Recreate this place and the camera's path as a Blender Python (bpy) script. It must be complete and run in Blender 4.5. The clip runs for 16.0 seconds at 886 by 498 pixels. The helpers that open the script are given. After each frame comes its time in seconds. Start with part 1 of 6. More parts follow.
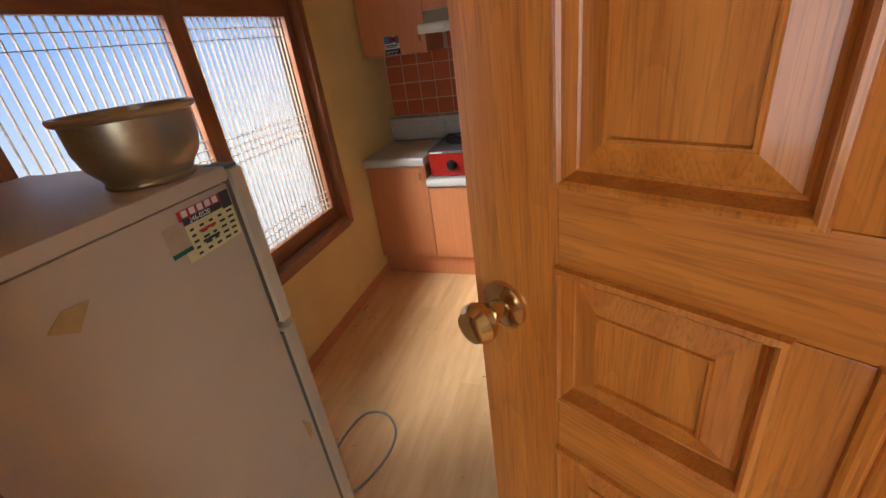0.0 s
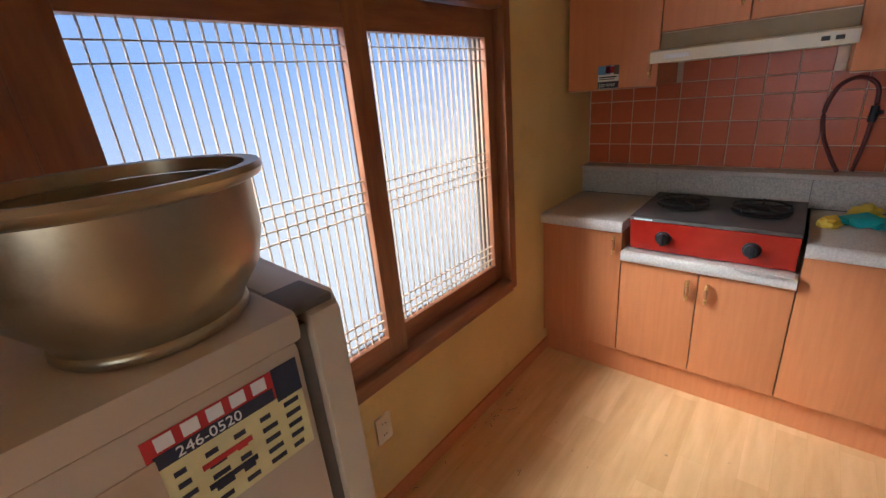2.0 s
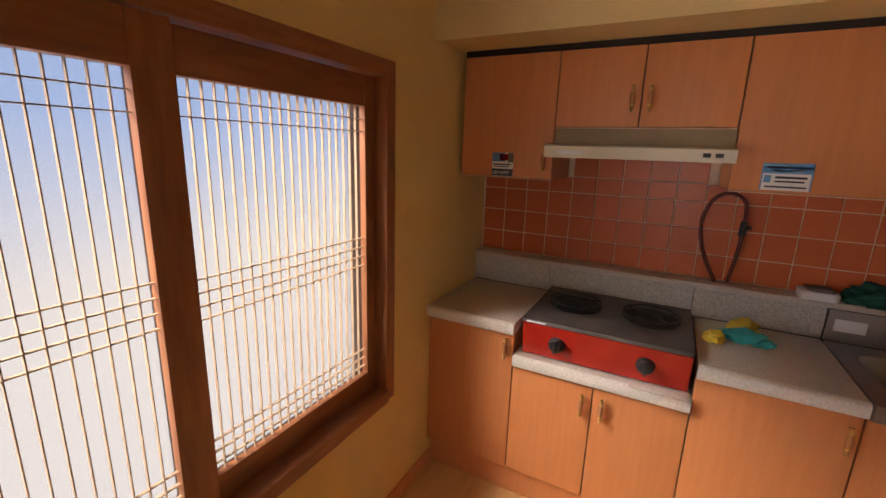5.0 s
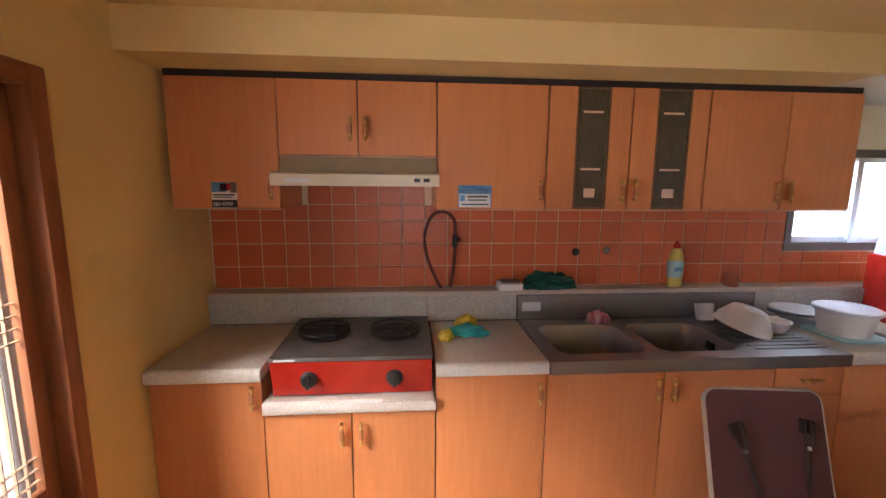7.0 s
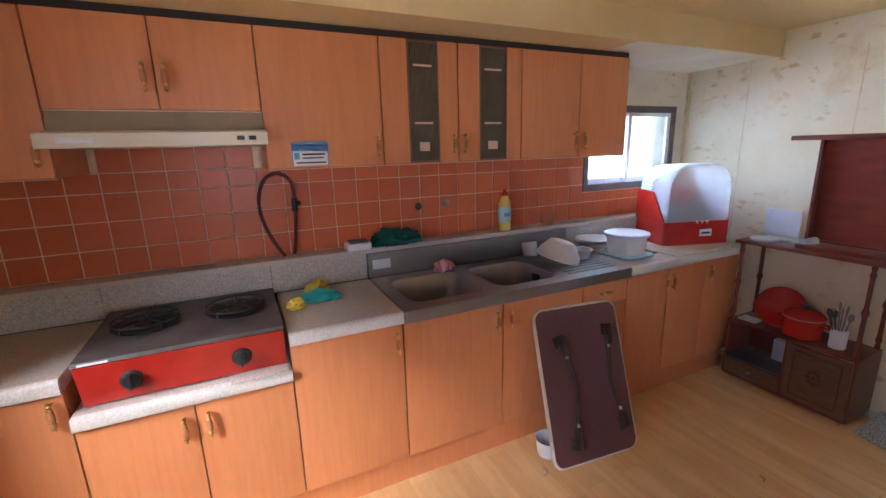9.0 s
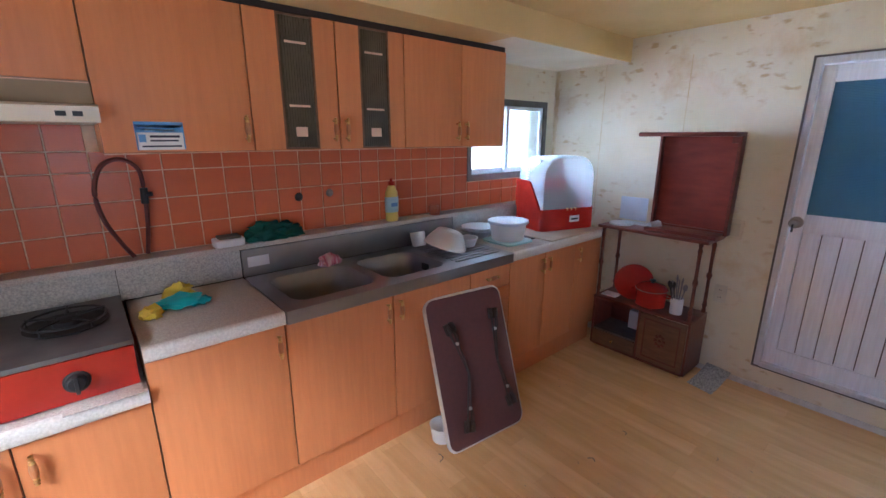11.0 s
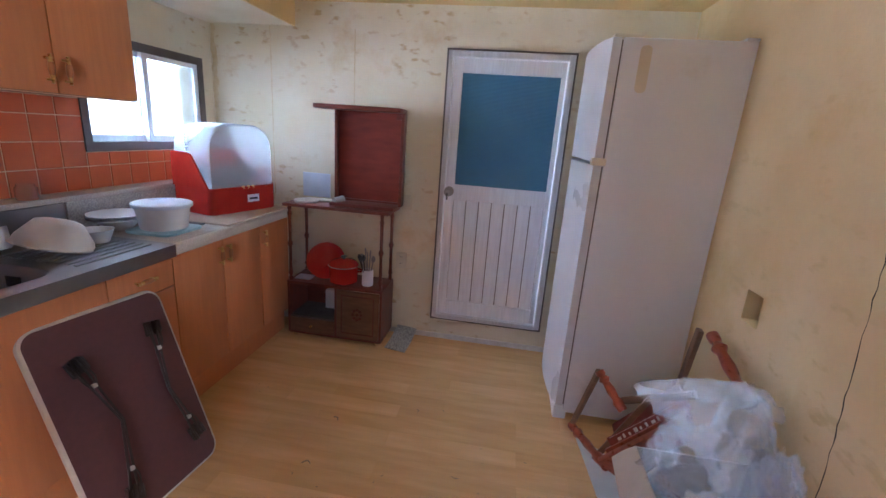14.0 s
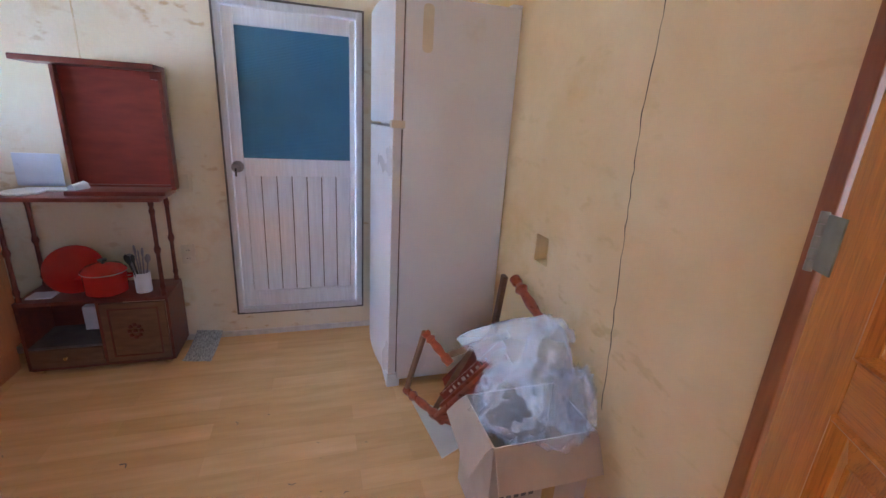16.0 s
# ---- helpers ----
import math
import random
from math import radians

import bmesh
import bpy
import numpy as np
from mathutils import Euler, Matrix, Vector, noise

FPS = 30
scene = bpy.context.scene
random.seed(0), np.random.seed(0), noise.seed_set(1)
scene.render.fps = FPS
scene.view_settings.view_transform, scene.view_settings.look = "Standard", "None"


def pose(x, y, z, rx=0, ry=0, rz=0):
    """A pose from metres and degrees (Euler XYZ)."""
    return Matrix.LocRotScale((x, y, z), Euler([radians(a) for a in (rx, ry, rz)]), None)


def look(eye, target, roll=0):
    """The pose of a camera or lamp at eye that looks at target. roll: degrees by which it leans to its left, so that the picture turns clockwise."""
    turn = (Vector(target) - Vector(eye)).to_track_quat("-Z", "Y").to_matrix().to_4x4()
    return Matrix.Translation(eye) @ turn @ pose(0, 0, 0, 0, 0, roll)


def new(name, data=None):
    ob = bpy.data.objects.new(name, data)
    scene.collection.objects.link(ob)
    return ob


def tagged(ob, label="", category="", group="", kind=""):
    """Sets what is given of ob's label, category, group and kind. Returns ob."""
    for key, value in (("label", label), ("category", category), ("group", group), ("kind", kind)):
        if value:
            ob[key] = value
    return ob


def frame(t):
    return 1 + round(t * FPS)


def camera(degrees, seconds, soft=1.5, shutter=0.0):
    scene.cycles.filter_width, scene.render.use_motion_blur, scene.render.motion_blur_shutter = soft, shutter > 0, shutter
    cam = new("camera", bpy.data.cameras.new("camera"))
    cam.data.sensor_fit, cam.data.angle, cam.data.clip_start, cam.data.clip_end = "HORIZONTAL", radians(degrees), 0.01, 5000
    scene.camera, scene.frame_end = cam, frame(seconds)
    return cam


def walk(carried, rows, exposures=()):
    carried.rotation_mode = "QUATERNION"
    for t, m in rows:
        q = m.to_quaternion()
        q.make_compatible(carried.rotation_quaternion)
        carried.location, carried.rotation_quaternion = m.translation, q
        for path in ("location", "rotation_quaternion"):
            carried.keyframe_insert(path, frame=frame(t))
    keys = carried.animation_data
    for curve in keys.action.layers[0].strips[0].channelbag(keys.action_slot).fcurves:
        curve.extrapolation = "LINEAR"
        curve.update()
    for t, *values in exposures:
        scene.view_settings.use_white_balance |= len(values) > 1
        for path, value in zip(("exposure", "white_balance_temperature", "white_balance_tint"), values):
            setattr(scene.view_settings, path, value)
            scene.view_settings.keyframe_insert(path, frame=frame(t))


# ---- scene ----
cam = camera(92.5, 16.0)
PATH = [
    (0, (1.396, -3.14, 1.551), (0.782, -1.456, 0.665), -7.9),
    (0.3, (1.319, -3.032, 1.516), (0.693, -1.363, 0.608), -6.5),
    (0.6, (1.234, -2.908, 1.502), (0.593, -1.259, 0.569), -5.1),
    (0.9, (1.162, -2.831, 1.518), (0.501, -1.197, 0.573), -4.0),
    (1.1, (1.12, -2.805, 1.533), (0.44, -1.184, 0.579), -3.1),
    (1.5, (1.072, -2.754, 1.541), (0.285, -1.128, 0.682), -2.1),
    (2, (1.056, -2.658, 1.55), (-0.186, -1.253, 0.854), -5.2),
    (2.4, (1.025, -2.597, 1.559), (-0.428, -1.406, 0.873), -6.5),
    (3, (0.941, -2.484, 1.599), (-0.547, -1.328, 0.929), -4.2),
    (3.5, (0.89, -2.428, 1.591), (-0.767, -1.496, 0.968), -3.3),
    (4, (0.892, -2.386, 1.626), (-0.816, -1.516, 1.055), -2.6),
    (4.2, (0.912, -2.35, 1.621), (-0.75, -1.38, 1.078), -1.7),
    (4.5, (0.926, -2.333, 1.624), (-0.594, -1.143, 1.101), -0.1),
    (5, (0.939, -2.284, 1.601), (0.034, -0.559, 1.146), 1.8),
    (5.2, (0.966, -2.261, 1.587), (0.305, -0.42, 1.173), 1.7),
    (7.3, (1.008, -2.235, 1.597), (1.277, -0.277, 1.294), -0.3),
    (7.5, (1.007, -2.235, 1.576), (1.371, -0.298, 1.234), -0.9),
    (8, (1.012, -2.248, 1.569), (1.549, -0.364, 1.169), -1.8),
    (10.3, (1.036, -2.214, 1.534), (2.162, -0.643, 1.019), -0.2),
    (10.5, (1.046, -2.217, 1.54), (2.205, -0.671, 1.023), -0.2),
    (11, (1.059, -2.2, 1.542), (2.306, -0.723, 1.03), -0.0),
    (11.5, (1.088, -2.192, 1.534), (2.476, -0.844, 1.029), 0.6),
    (12, (1.121, -2.166, 1.525), (2.651, -0.986, 1.011), 1.5),
    (12.5, (1.167, -2.136, 1.509), (2.845, -1.193, 0.967), 2.2),
    (13, (1.222, -2.115, 1.482), (3.021, -1.437, 0.933), 3.0),
    (13.5, (1.257, -2.1, 1.462), (3.121, -1.616, 0.924), 3.5),
    (14, (1.295, -2.084, 1.445), (3.205, -1.807, 0.919), 4.1),
    (14.5, (1.323, -2.092, 1.449), (3.243, -1.927, 0.911), 2.5),
    (15, (1.338, -2.103, 1.445), (3.259, -2.148, 0.889), 2.0),
    (15.5, (1.37, -2.108, 1.412), (3.256, -2.451, 0.841), 2.6),
    (16, (1.41, -2.107, 1.401), (3.235, -2.678, 0.816), 3.4),
]
EXPOSURES = [(0, 1.8, 5550, 7), (1.5, 1.8, 5400, 7), (3.5, 1.65, 6000, 14), (5.0, 1.65, 6900, 17), (7.5, 2.3, 6100, 16), (11, 2.25, 5200, 12), (14.5, 2.2, 5400, 14), (16, 2.45, 5300, 13)]
walk(cam, [(t, look(eye, target, roll)) for t, eye, target, roll in PATH], EXPOSURES)

# ---- world and light ----
world = bpy.data.worlds.new("world")
scene.world = world
world.use_nodes = True
wn = world.node_tree
sky = wn.nodes.new("ShaderNodeTexSky")
sky.sky_type, sky.sun_disc = "NISHITA", False
sky.sun_elevation, sky.sun_rotation = radians(40), radians(229)
wn.links.new(sky.outputs[0], wn.nodes["Background"].inputs[0])
wn.nodes["Background"].inputs[1].default_value = 0.09
sun = new("sun", bpy.data.lights.new("sun", "SUN"))
sun.data.energy, sun.data.angle, sun.data.color = 5.0, radians(34), (1, 0.95, 0.88)
sun.matrix_world = look((-8, -7, 8.9), (0, 0, 0))
GLOW_WEST, GLOW_NORTH, GLOW_HALL, GLOW_EAST = 4.8, 23.0, 1.4, 0.25


# ---- builders ----
def box(bm, x0, y0, z0, x1, y1, z1, bevel=0.0, m=None):
    vs = bmesh.ops.create_cube(bm, size=1.0)["verts"]
    bmesh.ops.scale(bm, vec=(abs(x1 - x0), abs(y1 - y0), abs(z1 - z0)), verts=vs)
    bmesh.ops.translate(bm, vec=((x0 + x1) / 2, (y0 + y1) / 2, (z0 + z1) / 2), verts=vs)
    if bevel:
        es = list({e for v in vs for e in v.link_edges})
        out = bmesh.ops.bevel(bm, geom=es, offset=bevel, segments=2, profile=0.6, affect="EDGES")
        vs = list({v for v in out["verts"]} | {v for v in vs if v.is_valid})
    if m:
        bmesh.ops.transform(bm, matrix=m, verts=vs)
    return vs


def rod(bm, p0, p1, r0, r1=None, seg=12):
    p0, p1 = Vector(p0), Vector(p1)
    d = p1 - p0
    m = Matrix.Translation((p0 + p1) / 2) @ d.to_track_quat("Z", "Y").to_matrix().to_4x4()
    bmesh.ops.create_cone(bm, cap_ends=True, segments=seg, radius1=r0, radius2=r0 if r1 is None else r1, depth=d.length, matrix=m)


def lathe(bm, profile, seg=24, m=None, squash=1.0):
    """A turned shape from (radius, height) pairs."""
    rings = []
    for r, z in profile:
        if r < 1e-5:
            rings.append([bm.verts.new((0, 0, z))])
        else:
            rings.append([bm.verts.new((r * math.cos(2 * math.pi * i / seg), squash * r * math.sin(2 * math.pi * i / seg), z)) for i in range(seg)])
    for a, b in zip(rings, rings[1:]):
        for i in range(seg):
            j = (i + 1) % seg
            q = [a[i % len(a)], a[j % len(a)], b[j % len(b)], b[i % len(b)]]
            q = [v for k, v in enumerate(q) if v not in q[:k]]
            if len(q) > 2:
                bm.faces.new(q)
    vs = [v for ring in rings for v in ring]
    if m:
        bmesh.ops.transform(bm, matrix=m, verts=vs)
    return vs


def tube(bm, pts, r, seg=8):
    pts = [Vector(p) for p in pts]
    rings = []
    for i, p in enumerate(pts):
        d = (pts[min(i + 1, len(pts) - 1)] - pts[max(i - 1, 0)]).normalized()
        q = d.to_track_quat("Z", "Y")
        rings.append([bm.verts.new(p + q @ Vector((r * math.cos(2 * math.pi * k / seg), r * math.sin(2 * math.pi * k / seg), 0))) for k in range(seg)])
    for a, b in zip(rings, rings[1:]):
        for k in range(seg):
            bm.faces.new((a[k], a[(k + 1) % seg], b[(k + 1) % seg], b[k]))
    bm.faces.new(rings[0][::-1])
    bm.faces.new(rings[-1])


def smooth_path(pts, n=8):
    out = []
    pts = [Vector(p) for p in pts]
    for i in range(len(pts) - 1):
        a, b, c, d = pts[max(i - 1, 0)], pts[i], pts[i + 1], pts[min(i + 2, len(pts) - 1)]
        for k in range(n):
            t = k / n
            out.append(0.5 * (2 * b + (c - a) * t + (2 * a - 5 * b + 4 * c - d) * t * t + (3 * b - a - 3 * c + d) * t ** 3))
    return out + [pts[-1]]


def rounded(x0, y0, x1, y1, r, n=6):
    """Corner points of a rounded rectangle, counter-clockwise."""
    out = []
    for cx, cy, a0 in ((x1 - r, y1 - r, 0), (x0 + r, y1 - r, 90), (x0 + r, y0 + r, 180), (x1 - r, y0 + r, 270)):
        for k in range(n + 1):
            a = radians(a0 + 90 * k / n)
            out.append((cx + r * math.cos(a), cy + r * math.sin(a)))
    return out


def prism(bm, outline, z0, z1, m=None, bevel=0.0):
    """An outline of (x, y) drawn up from z0 to z1."""
    a = [bm.verts.new((x, y, z0)) for x, y in outline]
    b = [bm.verts.new((x, y, z1)) for x, y in outline]
    bottom, top = bm.faces.new(a[::-1]), bm.faces.new(b)
    for i in range(len(a)):
        j = (i + 1) % len(a)
        bm.faces.new((a[i], a[j], b[j], b[i]))
    vs = a + b
    if bevel:
        out = bmesh.ops.bevel(bm, geom=list(set(top.edges) | set(bottom.edges)), offset=bevel, segments=2, profile=0.6, affect="EDGES")
        vs = list({v for v in out["verts"]} | {v for v in vs if v.is_valid})
    if m:
        bmesh.ops.transform(bm, matrix=m, verts=vs)
    return vs


def mesh_of(name, bm, material, soft=35):
    bmesh.ops.recalc_face_normals(bm, faces=bm.faces)
    me = bpy.data.meshes.new(name)
    bm.to_mesh(me)
    bm.free()
    me.materials.append(material)
    if soft:
        me.polygons.foreach_set("use_smooth", [True] * len(me.polygons))
        me.set_sharp_from_angle(angle=radians(soft))
    return me


def thing(name, label, category, at=(0, 0, 0), group="", kind="", m=None):
    ob = new(name)
    ob.empty_display_size = 0.05
    ob.matrix_world = m if m else Matrix.Translation(at)
    return tagged(ob, label, category, group, kind)


def part(name, bm, material, parent, label="", soft=35, local=False):
    ob = new(name, mesh_of(name, bm, material, soft))
    ob.parent = parent
    if parent.data is None and not local:
        ob.matrix_parent_inverse = parent.matrix_basis.inverted()
    return tagged(ob, label)


def solo(name, bm, material, label, category, soft=35, kind="", m=None, group=""):
    ob = new(name, mesh_of(name, bm, material, soft))
    if m:
        ob.matrix_world = m
    return tagged(ob, label, category, group, kind)


def boxes(*rows, bevel=0.0):
    bm = bmesh.new()
    for r in rows:
        box(bm, *r, bevel=bevel)
    return bm


# ---- materials ----
def material(name, c1, c2=None, rough=0.5, metal=0.0, scale=8.0, stretch=(1, 1, 1), detail=5.0, bump=0.0, bscale=60.0, c3=None, c3scale=2.0, c3at=(0.55, 0.7), vary=0.0, roughvar=0.1, alpha=1.0, trans=0.0, ior=1.45, coat=0.0, island=False):
    mt = bpy.data.materials.new(name)
    mt.use_nodes = True
    nt = mt.node_tree
    p = nt.nodes["Principled BSDF"]
    p.inputs["Roughness"].default_value, p.inputs["Metallic"].default_value = rough, metal
    p.inputs["Alpha"].default_value, p.inputs["Transmission Weight"].default_value, p.inputs["IOR"].default_value = alpha, trans, ior
    p.inputs["Coat Weight"].default_value = coat
    tc = nt.nodes.new("ShaderNodeTexCoord")
    mp = nt.nodes.new("ShaderNodeMapping")
    mp.inputs["Scale"].default_value = stretch
    nt.links.new(tc.outputs["Object"], mp.inputs["Vector"])
    nz = nt.nodes.new("ShaderNodeTexNoise")
    nz.inputs["Scale"].default_value, nz.inputs["Detail"].default_value = scale, detail
    nt.links.new(mp.outputs[0], nz.inputs["Vector"])
    ramp = nt.nodes.new("ShaderNodeValToRGB")
    ramp.color_ramp.elements[0].position, ramp.color_ramp.elements[1].position = 0.3, 0.7
    c2 = c2 or tuple(0.82 * v for v in c1)
    ramp.color_ramp.elements[0].color, ramp.color_ramp.elements[1].color = (*c2, 1), (*c1, 1)
    nt.links.new(nz.outputs["Fac"], ramp.inputs[0])
    col = ramp.outputs[0]
    if c3:
        n3 = nt.nodes.new("ShaderNodeTexNoise")
        n3.inputs["Scale"].default_value, n3.inputs["Detail"].default_value, n3.inputs["Roughness"].default_value = c3scale, 8, 0.65
        nt.links.new(tc.outputs["Object"], n3.inputs["Vector"])
        r3 = nt.nodes.new("ShaderNodeMapRange")
        r3.inputs[1].default_value, r3.inputs[2].default_value = c3at
        nt.links.new(n3.outputs["Fac"], r3.inputs[0])
        mx = nt.nodes.new("ShaderNodeMix")
        mx.data_type = "RGBA"
        nt.links.new(r3.outputs[0], mx.inputs[0])
        nt.links.new(col, mx.inputs[6])
        mx.inputs[7].default_value = (*c3, 1)
        col = mx.outputs[2]
    if vary:
        oi = nt.nodes.new("ShaderNodeObjectInfo")
        hs = nt.nodes.new("ShaderNodeHueSaturation")
        mr = nt.nodes.new("ShaderNodeMapRange")
        mr.inputs[3].default_value, mr.inputs[4].default_value = 1 - vary, 1 + vary
        nt.links.new(oi.outputs["Random"], mr.inputs[0])
        nt.links.new(mr.outputs[0], hs.inputs["Value"])
        nt.links.new(col, hs.inputs["Color"])
        col = hs.outputs[0]
    nt.links.new(col, p.inputs["Base Color"])
    if roughvar:
        rr = nt.nodes.new("ShaderNodeMapRange")
        rr.inputs[3].default_value, rr.inputs[4].default_value = max(rough - roughvar, 0.02), min(rough + roughvar, 1)
        nt.links.new(nz.outputs["Fac"], rr.inputs[0])
        nt.links.new(rr.outputs[0], p.inputs["Roughness"])
    if bump:
        nb = nt.nodes.new("ShaderNodeTexNoise")
        nb.inputs["Scale"].default_value, nb.inputs["Detail"].default_value = bscale, 6
        nt.links.new(mp.outputs[0], nb.inputs["Vector"])
        bp = nt.nodes.new("ShaderNodeBump")
        bp.inputs["Strength"].default_value, bp.inputs["Distance"].default_value = bump, 0.004
        nt.links.new(nb.outputs["Fac"], bp.inputs["Height"])
        nt.links.new(bp.outputs[0], p.inputs["Normal"])
    return mt


def glow(name, low, high, z0, z1, strength):
    """A plain backdrop that grades from one colour to another with height."""
    mt = bpy.data.materials.new(name)
    mt.use_nodes = True
    nt = mt.node_tree
    nt.nodes.remove(nt.nodes["Principled BSDF"])
    em = nt.nodes.new("ShaderNodeEmission")
    em.inputs[1].default_value = strength
    tc, sp, mr, ramp = nt.nodes.new("ShaderNodeTexCoord"), nt.nodes.new("ShaderNodeSeparateXYZ"), nt.nodes.new("ShaderNodeMapRange"), nt.nodes.new("ShaderNodeValToRGB")
    mr.inputs[1].default_value, mr.inputs[2].default_value = z0, z1
    ramp.color_ramp.elements[0].color, ramp.color_ramp.elements[1].color = (*low, 1), (*high, 1)
    nt.links.new(tc.outputs["Object"], sp.inputs[0])
    nt.links.new(sp.outputs["Z"], mr.inputs[0])
    nt.links.new(mr.outputs[0], ramp.inputs[0])
    nt.links.new(ramp.outputs[0], em.inputs[0])
    nt.links.new(em.outputs[0], nt.nodes["Material Output"].inputs[0])
    return mt


def plank_floor():
    mt = material("floor vinyl", (0.83, 0.545, 0.26), (0.71, 0.425, 0.18), rough=0.38, scale=2.5, stretch=(9, 1.2, 1), bump=0.05, bscale=40)
    nt = mt.node_tree
    p = nt.nodes["Principled BSDF"]
    src = p.inputs["Base Color"].links[0].from_socket
    tc = nt.nodes.new("ShaderNodeTexCoord")
    br = nt.nodes.new("ShaderNodeTexBrick")
    br.offset, br.inputs["Scale"].default_value = 0.37, 1.0
    br.inputs["Brick Width"].default_value, br.inputs["Row Height"].default_value = 0.62, 0.105
    br.inputs["Mortar Size"].default_value, br.inputs["Mortar Smooth"].default_value = 0.001, 0.6
    br.inputs["Color1"].default_value, br.inputs["Color2"].default_value, br.inputs["Mortar"].default_value = (1, 1, 1, 1), (0.88, 0.83, 0.76, 1), (0.84, 0.77, 0.68, 1)
    turn = nt.nodes.new("ShaderNodeMapping")
    turn.inputs["Rotation"].default_value = (0, 0, radians(90))
    nt.links.new(tc.outputs["Object"], turn.inputs["Vector"])
    nt.links.new(turn.outputs[0], br.inputs["Vector"])
    mx = nt.nodes.new("ShaderNodeMix")
    mx.data_type, mx.blend_type = "RGBA", "MULTIPLY"
    mx.inputs[0].default_value = 1
    nt.links.new(src, mx.inputs[6])
    nt.links.new(br.outputs["Color"], mx.inputs[7])
    nz = nt.nodes.new("ShaderNodeTexNoise")
    nz.inputs["Scale"].default_value, nz.inputs["Detail"].default_value = 3.0, 7
    nt.links.new(tc.outputs["Object"], nz.inputs["Vector"])
    rg = nt.nodes.new("ShaderNodeMapRange")
    rg.inputs[1].default_value, rg.inputs[2].default_value, rg.inputs[3].default_value, rg.inputs[4].default_value = 0.35, 0.65, 0.3, 0.5
    nt.links.new(nz.outputs["Fac"], rg.inputs[0])
    nt.links.new(rg.outputs[0], p.inputs["Roughness"])
    nt.links.new(mx.outputs[2], p.inputs["Base Color"])
    return mt


def stained(name, c1, c2, stain, speck, size):
    """Old papered plaster: cloudy ground, rusty stains and small scattered specks."""
    mt = material(name, c1, c2, rough=0.85, scale=2.4, detail=9, bump=0.3, bscale=55, c3=stain, c3scale=size, c3at=(0.56, 0.80))
    nt = mt.node_tree
    p = nt.nodes["Principled BSDF"]
    src = p.inputs["Base Color"].links[0].from_socket
    tc, nz, veil = nt.nodes.new("ShaderNodeTexCoord"), nt.nodes.new("ShaderNodeTexNoise"), nt.nodes.new("ShaderNodeTexNoise")
    flat = nt.nodes.new("ShaderNodeMapping")
    flat.inputs["Scale"].default_value = (1, 1, 2.1)
    nz.inputs["Scale"].default_value, nz.inputs["Detail"].default_value = 11.0, 4
    veil.inputs["Scale"].default_value, veil.inputs["Detail"].default_value = 2.1, 2
    r1, r2, mul, mx = nt.nodes.new("ShaderNodeMapRange"), nt.nodes.new("ShaderNodeMapRange"), nt.nodes.new("ShaderNodeMath"), nt.nodes.new("ShaderNodeMix")
    r1.inputs[1].default_value, r1.inputs[2].default_value, r1.inputs[4].default_value = 0.585, 0.68, 0.7
    r2.inputs[1].default_value, r2.inputs[2].default_value = 0.42, 0.60
    mul.operation, mx.data_type = "MULTIPLY", "RGBA"
    mx.inputs[7].default_value = (*speck, 1)
    for a, b in ((tc.outputs["Object"], flat.inputs[0]), (flat.outputs[0], nz.inputs["Vector"]), (tc.outputs["Object"], veil.inputs["Vector"]), (nz.outputs["Fac"], r1.inputs[0]), (veil.outputs["Fac"], r2.inputs[0]),
                 (r1.outputs[0], mul.inputs[0]), (r2.outputs[0], mul.inputs[1]), (mul.outputs[0], mx.inputs[0]), (src, mx.inputs[6]), (mx.outputs[2], p.inputs["Base Color"])):
        nt.links.new(a, b)
    return mt


M_FLOOR = plank_floor()
M_YELLOW = material("yellow wallpaper", (0.74, 0.52, 0.20), (0.66, 0.45, 0.16), rough=0.75, scale=3, bump=0.15, bscale=90, c3=(0.5, 0.33, 0.12), c3scale=1.6, c3at=(0.58, 0.8))
M_PLASTER = stained("bare stained plaster", (0.80, 0.75, 0.61), (0.72, 0.63, 0.43), (0.60, 0.42, 0.16), (0.50, 0.33, 0.12), 2.4)
M_CRACKWALL = stained("aged cream wallpaper", (0.76, 0.60, 0.35), (0.66, 0.48, 0.24), (0.60, 0.40, 0.15), (0.58, 0.42, 0.20), 1.6)
M_CEIL = material("ceiling paper", (0.72, 0.54, 0.25), (0.64, 0.46, 0.19), rough=0.8, scale=2.5, bump=0.12, bscale=60, c3=(0.45, 0.3, 0.12), c3scale=2, c3at=(0.6, 0.8))
M_SOFFIT = material("soffit paper", (0.74, 0.66, 0.50), (0.66, 0.56, 0.38), rough=0.8, scale=3, bump=0.12)
M_GROUT = material("pale grout", (0.78, 0.58, 0.40), rough=0.9, scale=30)
M_TILE = material("terracotta glazed tile", (0.56, 0.135, 0.046), (0.49, 0.112, 0.038), rough=0.3, scale=6, vary=0.08, bump=0.04, bscale=30)
M_LAM = material("orange beech laminate", (0.62, 0.235, 0.086), (0.56, 0.205, 0.073), rough=0.42, scale=4, stretch=(14, 14, 1.0), vary=0.04, bump=0.03, bscale=60)
M_EDGE = material("pale door edge", (0.75, 0.5, 0.35), rough=0.5)
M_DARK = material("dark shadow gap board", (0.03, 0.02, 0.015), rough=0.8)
M_BRASS = material("aged brass", (0.75, 0.5, 0.2), (0.55, 0.33, 0.12), rough=0.3, metal=1, scale=40)
M_GRIP = material("handle wood", (0.5, 0.22, 0.09), rough=0.4, scale=40)
